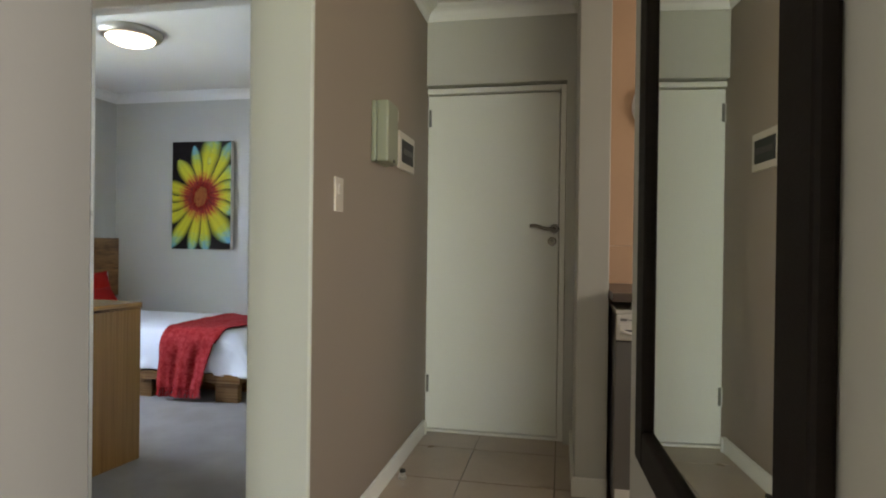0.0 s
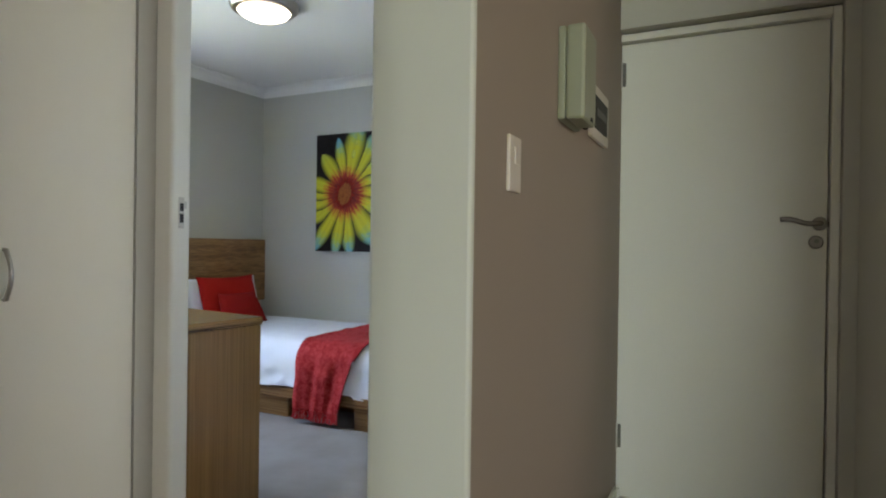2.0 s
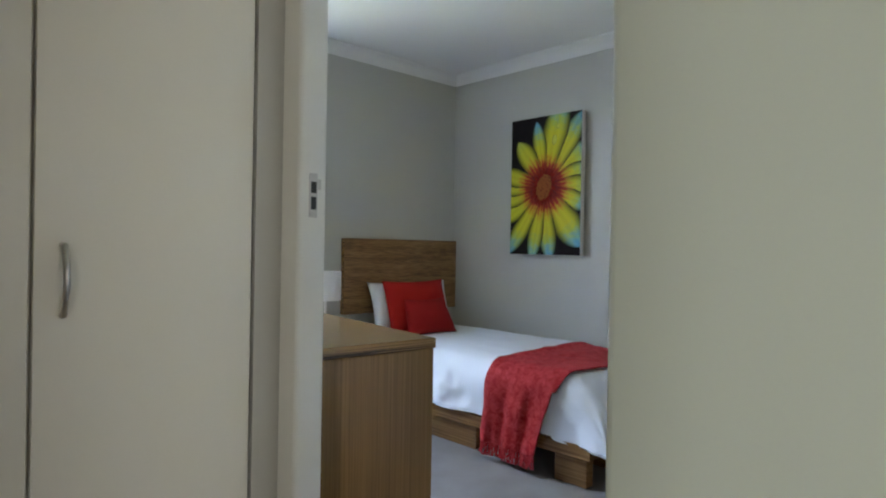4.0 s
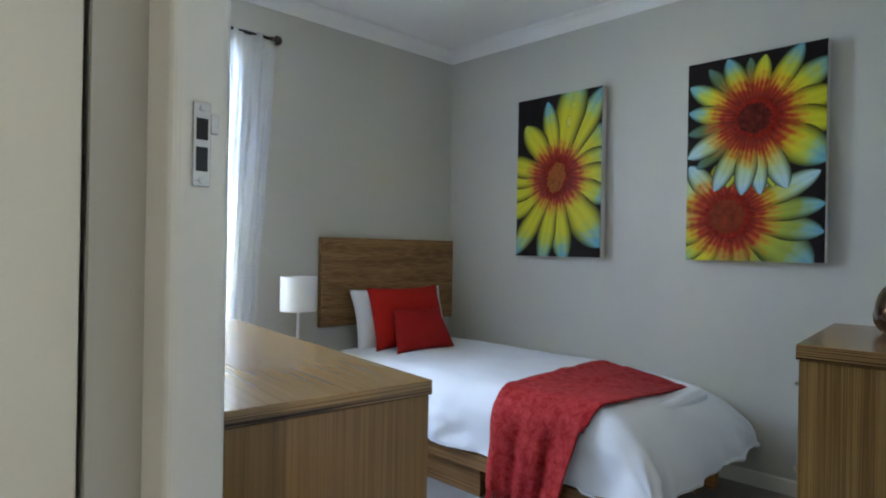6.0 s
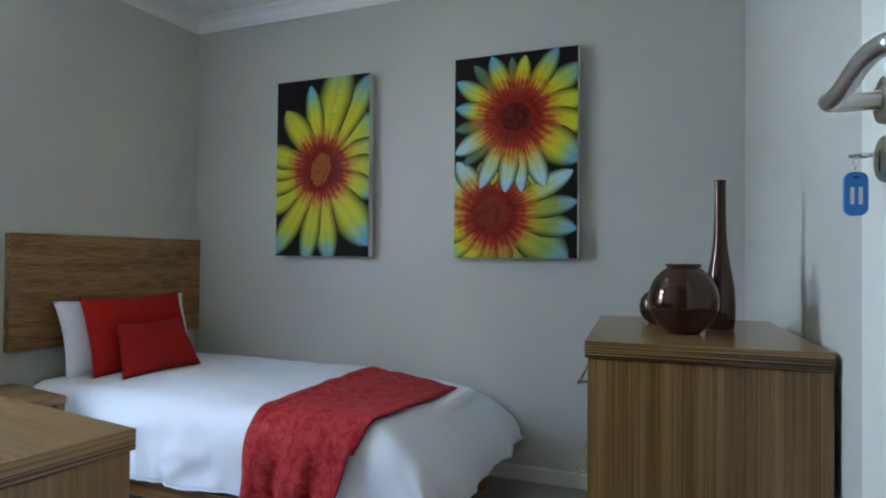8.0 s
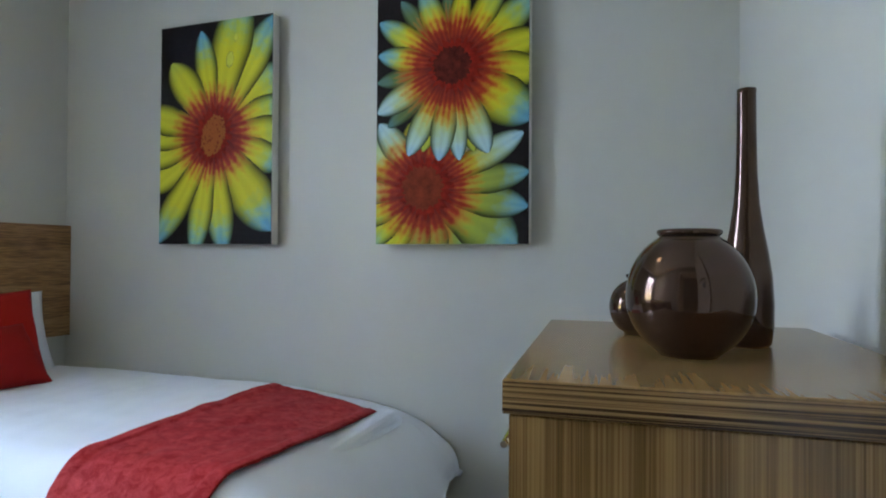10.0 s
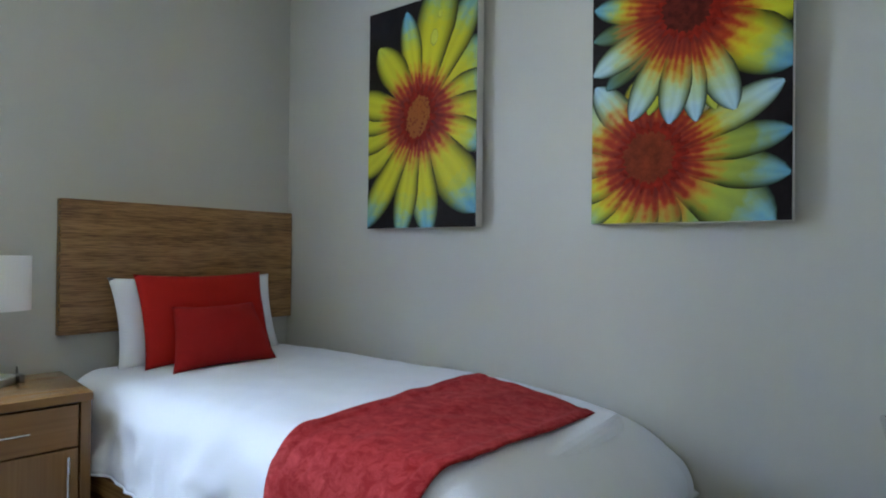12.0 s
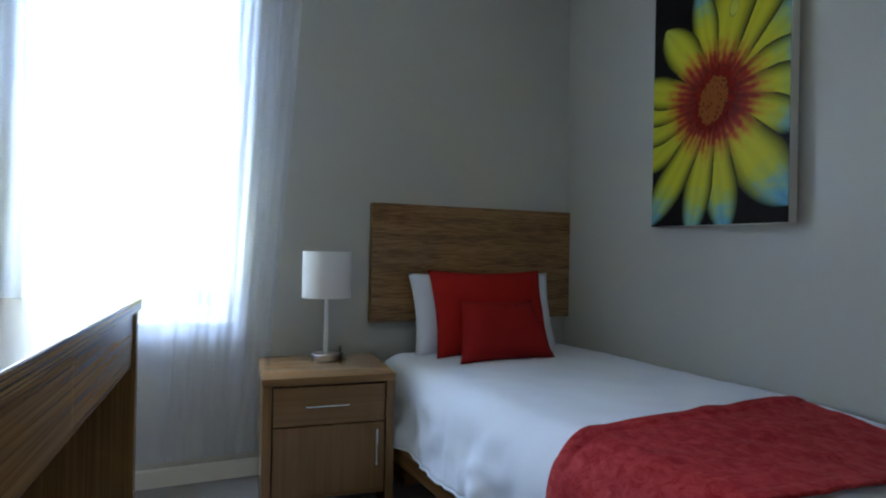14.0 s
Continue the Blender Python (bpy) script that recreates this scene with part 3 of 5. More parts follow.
def key_with_tag():
    k = thing("key", "steel key with a blue plastic tag in the door lock", "key", (-0.979, 2.643, 1.166))
    part("blade", box_bm(-0.030, 0.003, -0.0012, 0.0012, -0.003, 0.003, 0.0005, 1), M_CHROME, k)
    ring = [(-0.036 + 0.010 * math.cos(2 * math.pi * i / 18), 0.010 * math.sin(2 * math.pi * i / 18), 0) for i in range(19)]
    part("bow", tube_bm(ring, 0.0022, 8), M_CHROME, k, smooth=True)
    loop = [(-0.040, 0.004 + 0.006 * math.cos(2 * math.pi * i / 18), -0.007 + 0.009 * math.sin(2 * math.pi * i / 18)) for i in range(19)]
    part("split_ring", tube_bm(loop, 0.0010, 8), M_CHROME, k, smooth=True)
    b = rounded_plate(0.026, 0.054, 0.010, 0.005)
    tag = part("tag", b, M_BLUE, k, "translucent blue plastic key tag", at=pose(-0.040, 0.004, -0.046, 0, 0, 8))
    part("eyelet", box_bm(-0.004, 0.004, -0.0027, 0.0027, 0.018, 0.022, 0.001, 1), M_BLACK, tag)
    for x in (-0.0045, 0.0045):
        part("paper_insert", box_bm(x - 0.0022, x + 0.0022, -0.0028, 0.0028, -0.013, 0.008), M_PAPER, tag)


key_with_tag()


# ---------------------------------------------------------------- wardrobe
def wardrobe():
    ys = (0.575, 0.953, 1.327, 1.717)
    ends = []
    for a, b in zip(ys, ys[1:]):
        w = thing("wardrobe", "cream melamine wardrobe unit with a closed full-height door", "wardrobe", (-1.79, a, 0), 0, "built-in wardrobe units")
        part("body", join(box_bm(-0.50, -0.022, 0.0, 0.016, 0, 2.48), box_bm(-0.50, -0.022, b - a - 0.016, b - a, 0, 2.48), box_bm(-0.50, -0.484, 0.016, b - a - 0.016, 0, 2.48),
                          box_bm(-0.484, -0.022, 0.016, b - a - 0.016, 2.46, 2.48), box_bm(-0.484, -0.022, 0.016, b - a - 0.016, 0.08, 0.1)), M_WARD, w)
        part("door", box_bm(-0.019, 0.0, 0.003, b - a - 0.003, 0.09, 2.47, 0.0015, 1), M_WARD, w)
        part("plinth", box_bm(-0.06, -0.045, 0.017, b - a - 0.017, 0.0, 0.079), M_WARD, w)
        ends.append((w, b - a))
    for i, (w, wid) in enumerate(ends):
        yy = 0.045 if i == 2 else wid - 0.067
        pts = [(0.0, yy, 0.946), (0.012, yy, 0.948)] + [(0.012 + 0.018 * math.sin(math.pi * s / 10), yy, 0.953 + 0.106 * s / 10) for s in range(11)] + [(0.012, yy, 1.064), (0.0, yy, 1.066)]
        part("handle", tube_bm(pts, 0.0055, 12), M_STEEL, [c for c in w.children if c.name.startswith("door")][0], "bowed satin chrome handle", True)


wardrobe()


# ---------------------------------------------------------------- bed and bedding
BX0, BX1, BY0, BY1, BTOP = -3.85, -1.90, 3.44, 4.37, 0.482


def bed():
    b = thing("bed", "low single bed with a striped wooden platform base", "bed", (0, 0, 0))
    part("platform", box_bm(BX0, -1.99, 3.425, 4.38, 0.135, 0.195, 0.003), WOOD_X, b)
    for x0, x1, y0, y1 in ((-3.84, -3.6, 3.5, 3.56), (-3.05, -2.70, 3.47, 3.53), (-2.19, -2.02, 3.45, 3.51), (-2.30, -2.02, 4.30, 4.36)):
        part("support_block", box_bm(x0, x1, y0, y1, 0.0, 0.134, 0.003), WOOD_X, b)
    part("inner_rail", box_bm(-3.8, -2.06, 3.75, 3.79, 0.0, 0.134), WOOD_X, b)
    part("inner_rail", box_bm(-3.8, -2.06, 4.2, 4.24, 0.0, 0.134), WOOD_X, b)
    part("mattress", box_bm(BX0 + 0.01, -2.06, 3.47, 4.35, 0.197, 0.45, 0.04, 4), M_DUVET, b)


bed()


def drape(s, lo, hi, r):
    """How a cloth coordinate bends over the edges lo and hi of a top: (place, drop)."""
    if lo + r <= s <= hi - r:
        return s, 0.0
    side = -1 if s < lo + r else 1
    edge = lo + r if side < 0 else hi - r
    d = abs(s - edge)
    arc = r * math.pi / 2
    if d < arc:
        a = d / r
        return edge + side * r * math.sin(a), r * (1 - math.cos(a))
    return edge + side * (r + 0.10 * (d - arc)), r + (d - arc)


def smooth(k):
    k = min(1.0, max(0.0, k))
    return k * k * (3 - 2 * k)


def bedcover(lift):
    def fn(sx, sy):
        px, dx = drape(sx, BX0 - 1.0, BX1, 0.29)
        py, dy = drape(sy, BY0, BY1 + 0.14, 0.13)
        py = min(py, 4.485 - lift * 0.3)
        hang = dx + dy
        if dx > 0 and dy > 0:
            hang = math.hypot(dx, dy) * 1.08
        crown = 0.006 * math.sin(math.pi * min(1, max(0, (sy - BY0) / (BY1 - BY0)))) * min(1, max(0, (BX1 - sx) / 0.5))
        p = Vector((px, py, 0))
        n1 = noise.noise(Vector((sx * 2.4, sy * 2.4, 0.3)))
        n2 = noise.noise(Vector((sx * 7.5, sy * 4.5, 1.7)))
        w = 0.008 * n1 + 0.005 * n2 + 0.004 * noise.noise(Vector((sx * 15, sy * 10, 6.1)))
        side = min(1.0, hang / 0.14)
        n3 = noise.noise(Vector((sx * 3.1 + sy * 2.0, sy * 3.0 - sx, 5.1)))
        fold = side * (0.016 * n3 + 0.006 * math.sin(sx * 17 + sy * 9 + 9 * n1) if dy > 0 else 0.014 * n3 + 0.007 * math.sin(sy * 15 + 7 * n1))
        deep = min(1.0, max(0.0, hang - 0.06) / 0.22)
        if lift == 0.0:
            crease = 1 - 2.6 * abs(noise.noise(Vector((sx * 5.2 + 1.6 * hang, sy * 5.2 - 1.2 * hang, 9.4))))
            fine = 1 - 2.6 * abs(noise.noise(Vector((sx * 11 - 4 * hang, sy * 11 + 3 * hang, 2.2))))
            clear = min(1.0, max(0.0, abs(sx + 2.38) - 0.30) / 0.12)
            fold += deep * clear * (0.034 * crease + 0.017 * fine if dy > 0.02 else 0.012 * crease + 0.006 * fine)
        if dy > 0 and sy < 3.9:
            p.y -= max(-0.012, fold) + lift
        if dx > 0:
            p.x += fold + lift
        sag = 0.05 * smooth((sx + 2.62) / 0.60) * smooth((sy - 3.5) / 0.75)
        z = BTOP - sag + crown + w * (1 - 0.6 * side) - hang + lift * (1 - side)
        return Vector((p.x, p.y, z))
    return fn


def duvet():
    f = bedcover(0.0)
    x0, x1, y0, y1 = -3.86, BX1 + 0.14, BY0 - 0.215, BY1 + 0.14

    def place(u, v):
        p = f(x0 + u * (x1 - x0), y0 + v * (y1 - y0))
        p.z = max(p.z, 0.197 + 0.02 * noise.noise(Vector((u * 9, v * 9, 4))))
        if u < 0.03:
            p.z -= 0.03 * (1 - u / 0.03)
        return p
    bm = grid_bm(150, 90, place)
    d = thing("duvet", "white cotton duvet spread over the single bed", "duvet", (0, 0, 0))
    ob = part("cover", bm, M_DUVET, d, smooth=True)
    part("hem", tube_bm([place(i / 150, 0.0) for i in range(151)], 0.004, 6), M_DUVET, d, "stitched white hem", True)
    part("hem", tube_bm([place(1.0, i / 90) for i in range(91)], 0.004, 6), M_DUVET, d, "stitched white hem", True)
    s = ob.modifiers.new("thickness", "SOLIDIFY")
    s.thickness, s.offset = 0.012, -1


duvet()


def throw_blanket():
    f = bedcover(0.010)
    t = thing("throw_blanket", "crimson velvet throw with a fringe across the bed foot", "throw", (0, 0, 0))
    y0, y1 = BY0 - 0.335, BY1 - 0.025

    def place(u, v):
        sy = y0 + v * (y1 - 0.075 * u - y0)
        side = min(1, max(0, (3.60 - sy) / 0.5))
        xl, xr = -2.605, -2.145 - 0.12 * side
        sx = xl + u * (xr - xl)
        p = f(sx, sy)
        if sy < BY0:
            ripple = (0.012 * math.sin(u * 15 + 0.7 * math.sin(sy * 5)) + 0.004 * math.sin(u * 34 + 1.5 * sy)) * min(1, (BY0 + 0.05 - sy) / 0.2)
            p.y -= ripple * 0.8 + 0.006
            p.z += 0.003 * math.sin(u * 7)
        p.z += 0.006 * (1 / (1 + math.exp((u - 0.085) * 160))) + 0.006 * (1 / (1 + math.exp((0.925 - u) * 160))) + 0.003 * noise.noise(Vector((u * 9, v * 14, 8)))
        return p
    cloth = part("cloth", grid_bm(84, 120, place), M_THROW, t, smooth=True)
    s = cloth.modifiers.new("thickness", "SOLIDIFY")
    s.thickness, s.offset = 0.008, 0
    tassels = []
    rng = random.Random(5)
    for i in range(54):
        a = place((i + 0.5) / 54, 0.0)
        pts = [a + Vector((0.003 * rng.uniform(-1, 1) * k, -0.002 * k + 0.002 * rng.uniform(-1, 1), -0.020 * k)) for k in range(4)]
        for q in pts:
            q.z = max(q.z, 0.006)
        tassels.append(tube_bm([p + Vector((0, 0, -0.0005 * j)) for j, p in enumerate(pts)], 0.0036, 5))
    fr = part("fringe", join(*tassels), M_THROW, t, "twisted crimson fringe")
    tagged(fr, kind="stuff")


throw_blanket()


def pillow(name, label, width, height, depth, mat, m, category="pillow", taper=1.0):
    def half(sign):
        def fn(u, v):
            a, b = 2 * u - 1, 2 * v - 1
            x = a * width / 2 * (1 - 0.055 * (1 - b * b) * abs(a) ** 3)
            z = b * height / 2 * (1 - 0.085 * (1 - a * a) * abs(b) ** 3)
            x *= 1 + (taper - 1) * (b + 1) / 2
            t = max(0.0, (1 - abs(a) ** 2.6) * (1 - abs(b) ** 2.6)) ** 0.55
            t *= 1 + 0.16 * noise.noise(Vector((a * 1.8, b * 1.8, depth * 31)))
            return Vector((x, sign * depth / 2 * t, z))
        return fn
    a = grid_bm(26, 26, half(-1))
    b = grid_bm(26, 26, half(1))
    for f in b.faces:
        f.normal_flip()
    bm = join(a, b)
    bmesh.ops.remove_doubles(bm, verts=bm.verts, dist=1e-4)
    bmesh.ops.recalc_face_normals(bm, faces=bm.faces[:])
    ob = part(name, bm, mat, smooth=True)
    ob.matrix_basis = m
    return tagged(ob, label, category)


pillow("pillow", "plump white pillow leaning on the headboard", 0.74, 0.36, 0.15, M_DUVET, pose(-3.775, 3.965, 0.650, 0, 0, 90) @ pose(0, 0, 0, -15, 0, 0))
pillow("cushion", "bright red cotton cushion on the bed", 0.57, 0.37, 0.13, M_RED, pose(-3.675, 3.93, 0.662, 0, 0, 90) @ pose(0, 0, 0, -16, 0, 0), "cushion")
pillow("cushion", "small deep red ribbed cushion on the bed", 0.44, 0.26, 0.12, M_DEEPRED, pose(-3.525, 3.895, 0.602, 0, 0, 87) @ pose(0, 0, 0, -26, 0, 0), "cushion", 0.78)

hb = thing("headboard", "striped veneer headboard fixed to the wall", "headboard", (-3.95, 3.98, 0.866))
hb.matrix_basis = WEST @ hb.matrix_basis
part("panel", box_bm(-0.019, 0.018, -0.515, 0.518, -0.261, 0.26, 0.002), HEAD_Y, hb)
part("edge_band", box_bm(-0.018, 0.017, -0.5175, -0.5152, -0.259, 0.258), EDGE_Y, hb)


# ---------------------------------------------------------------- bedside
def bar_handle(parent, a, b, out, r=0.004, mat=None):
    """A straight bar between a and b, on two posts that stand out by the vector out."""
    a, b, out = Vector(a), Vector(b), Vector(out)
    d = (b - a).normalized() * 0.012
    posts = [tube_bm([a + d, a + d + out], r * 0.9, 8), tube_bm([b - d, b - d + out], r * 0.9, 8)]
    return part("handle", join(tube_bm([a + out, b + out], r, 10), *posts), mat or M_CHROME, parent, "slim chrome bar handle", False)


def nightstand():
    w, dpt, h = 0.45, 0.42, 0.485
    n = thing("nightstand", "oak veneer bedside cabinet with a drawer and a door", "nightstand", (-3.505, 2.94, 0), -8.5)
    part("top", box_bm(-dpt, 0.006, -0.004, w + 0.004, h - 0.028, h, 0.003), PLAIN_Y, n)
    part("side", box_bm(-dpt, 0, 0, 0.03, 0.0, h - 0.029, 0.002), PLAIN_Z, n)
    part("side", box_bm(-dpt, 0, w - 0.03, w, 0.0, h - 0.029, 0.002), PLAIN_Z, n)
    part("back", box_bm(-dpt, -dpt + 0.012, 0.031, w - 0.031, 0.06, h - 0.03), PLAIN_Z, n)
    part("bottom", box_bm(-dpt + 0.013, -0.02, 0.031, w - 0.031, 0.06, 0.078), PLAIN_Y, n)
    part("recess", box_bm(-0.04, -0.03, 0.031, w - 0.031, 0.079, h - 0.031), M_BLACK, n)
    dr = part("drawer_front", box_bm(-0.022, -0.004, 0.034, w - 0.034, 0.318, h - 0.036, 0.0015, 1), PLAIN_Y, n)
    bar_handle(dr, (-0.004, 0.14, 0.385), (-0.004, 0.285, 0.385), (0.02, 0, 0))
    do = part("door", box_bm(-0.022, -0.004, 0.034, w - 0.034, 0.078, 0.313, 0.0015, 1), PLAIN_Z, n)
    bar_handle(do, (-0.004, w - 0.065, 0.17), (-0.004, w - 0.065, 0.295), (0.02, 0, 0))


nightstand()


def table_lamp():
    l = thing("table_lamp", "unlit table lamp with white drum shade and chrome stem", "table lamp", (-3.765, 3.225, 0.485))
    part("base", lathe_bm([(0, 0.0), (0.052, 0.0), (0.055, 0.003), (0.055, 0.024), (0.052, 0.027), (0.010, 0.027), (0, 0.027)], 40), M_STEEL, l)
    part("stem", lathe_bm([(0, 0.0275), (0.0085, 0.0275), (0.0085, 0.30), (0.012, 0.303), (0.012, 0.335), (0, 0.336)], 16), M_NICKEL, l)
    z0, z1, r = 0.245, 0.425, 0.095
    part("shade", lathe_bm([(r, z0), (r, z1), (r - 0.003, z1), (r - 0.003, z0), (r, z0)], 48), M_SHADE, l, "white fabric drum shade")
    part("carrier", join(*[tube_bm([(0, 0, 0.325), (0.09 * math.cos(a), 0.09 * math.sin(a), 0.40)], 0.0018, 6) for a in (0.3, 2.4, 4.5)]), M_STEEL, l)
    part("dimmer", box_bm(-0.03, 0.02, 0.060, 0.080, 0.0, 0.024, 0.006, 3), M_HINGE, l)
    pts = [(-0.03, 0.05, 0.012), (-0.06, 0.075, 0.006), (-0.09, 0.09, 0.02), (-0.11, 0.095, 0.03), (-0.13, 0.10, 0.012), (-0.15, 0.11, 0.004)]
    part("cord", tube_bm(pts, 0.003, 8), M_HINGE, l, smooth=True)


table_lamp()


# ---------------------------------------------------------------- desk and dresser
def desk():
    """Local x runs from the near end panel to the far one, y from the bed side back to the wall."""
    L, D, H = 1.23, 0.48, 0.79
    d = thing("desk", "striped veneer writing desk with solid end panels", "desk", (-1.942, 2.412, 0), 172.4)
    part("top", box_bm(0, L, 0, D, H - 0.032, H, 0.0025), TOP_X, d)
    part("edge_band", box_bm(-0.0015, -0.0002, 0.001, D - 0.001, H - 0.031, H - 0.002), EDGE_Y, d)
    part("edge_band", box_bm(0.001, L - 0.001, -0.0015, -0.0002, H - 0.031, H - 0.002), EDGE_X, d)
    part("end_panel", box_bm(0.004, 0.036, 0.004, D - 0.004, 0.0, H - 0.033, 0.002), WOOD_Z, d)
    part("end_panel", box_bm(L - 0.036, L - 0.004, 0.004, D - 0.004, 0.0, H - 0.033, 0.002), WOOD_Z, d)
    part("back_panel", box_bm(0.037, L - 0.037, D - 0.03, D - 0.012, 0.25, H - 0.033), WOOD_X, d)
    for k in range(2):
        a = 0.04 + k * (L - 0.08) / 2
        part("drawer_front", box_bm(a + 0.002, a + (L - 0.08) / 2 - 0.002, 0.010, 0.028, 0.625, H - 0.037, 0.002), WOOD_X, d)
        part("drawer_box", box_bm(a + 0.02, a + (L - 0.08) / 2 - 0.02, 0.029, D - 0.06, 0.64, H - 0.045), WOOD_X, d)


desk()


def dresser():
    w, dpt, h = 0.54, 0.417, 0.88
    d = thing("dresser", "striped veneer chest of drawers against the wall", "dresser", (-1.387, 2.94, 0), 3.4)
    part("top", box_bm(0, dpt, 0, w, h - 0.033, h, 0.0025), TOP_Y, d)
    part("edge_band", box_bm(0.001, dpt - 0.001, -0.0015, -0.0002, h - 0.032, h - 0.002), EDGE_X, d)
    part("end_panel", box_bm(0.006, dpt - 0.002, 0.003, 0.033, 0.0, h - 0.034, 0.0015), WOOD_S, d)
    part("end_panel", box_bm(0.006, dpt - 0.002, w - 0.033, w - 0.003, 0.0, h - 0.031, 0.0015), WOOD_S, d)
    part("back_panel", box_bm(dpt - 0.014, dpt - 0.004, 0.034, w - 0.034, 0.05, h - 0.032), WOOD_Y, d)
    part("recess", box_bm(0.03, 0.04, 0.034, w - 0.034, 0.05, h - 0.032), M_BLACK, d)
    part("plinth", box_bm(0.04, 0.056, 0.034, w - 0.034, 0.0, 0.05), WOOD_Y, d)
    for k in range(4):
        z0 = 0.055 + k * 0.198
        f = part("drawer_front", box_bm(0.008, 0.028, 0.036, w - 0.036, z0, z0 + 0.193, 0.002), WOOD_Y, d)
        bar_handle(f, (0.008, 0.16, z0 + 0.118), (0.008, 0.38, z0 + 0.118), (-0.032, 0, 0), 0.0045)


dresser()


def rounded_vase(name, label, place, r, h, rim):
    v = thing(name, label, "vase", place)
    prof = [(0, 0.0), (r * 0.45, 0.0), (r * 0.5, 0.004)]
    a0 = math.asin(-0.86)
    cz = h * 0.47
    for i in range(1, 22):
        a = a0 + (math.acos(rim / r) - a0) * i / 21
        prof.append((r * math.cos(a), cz + cz * 1.0 * math.sin(a) / 0.93 if a < 0 else cz + (h - 0.006 - cz) * math.sin(a) / math.sin(math.acos(rim / r))))
    prof += [(rim, h - 0.002), (rim + 0.002, h), (rim - 0.002, h + 0.001), (rim - 0.005, h - 0.004), (rim - 0.004, h - 0.02), (r * 0.7, h * 0.7), (r * 0.85, h * 0.45), (0, 0.012)]
    part("body", lathe_bm(prof, 56), M_VASE, v, smooth=True)
    part("rim", lathe_bm([(rim - 0.0035, h + 0.0015), (rim, h + 0.003), (rim + 0.003, h + 0.0015), (rim + 0.003, h - 0.002), (rim + 0.0015, h - 0.004)], 56), M_VASE, v, "polished rim", True)


rounded_vase("vase", "large round bronze-glazed vase on the dresser", (-1.21, 3.147, 0.88), 0.0715, 0.145, 0.033)
rounded_vase("vase", "small round bronze-glazed vase on the dresser", (-1.268, 3.32, 0.88), 0.041, 0.087, 0.014)
bv = thing("bottle_vase", "tall slender bronze-glazed bottle vase on the dresser", "vase", (-1.132, 3.258, 0.88))
part("body", lathe_bm([(0.9 * a, 0.905 * b) for a, b in ((0, 0), (0.029, 0), (0.033, 0.004), (0.036, 0.03), (0.0365, 0.06), (0.034, 0.10), (0.029, 0.135), (0.0225, 0.17), (0.0175, 0.205), (0.0145, 0.25),
                       (0.0132, 0.31), (0.0128, 0.365), (0.0135, 0.372), (0.0115, 0.373), (0.0105, 0.36), (0.0105, 0.26), (0, 0.25))], 48), M_VASE, bv, smooth=True)


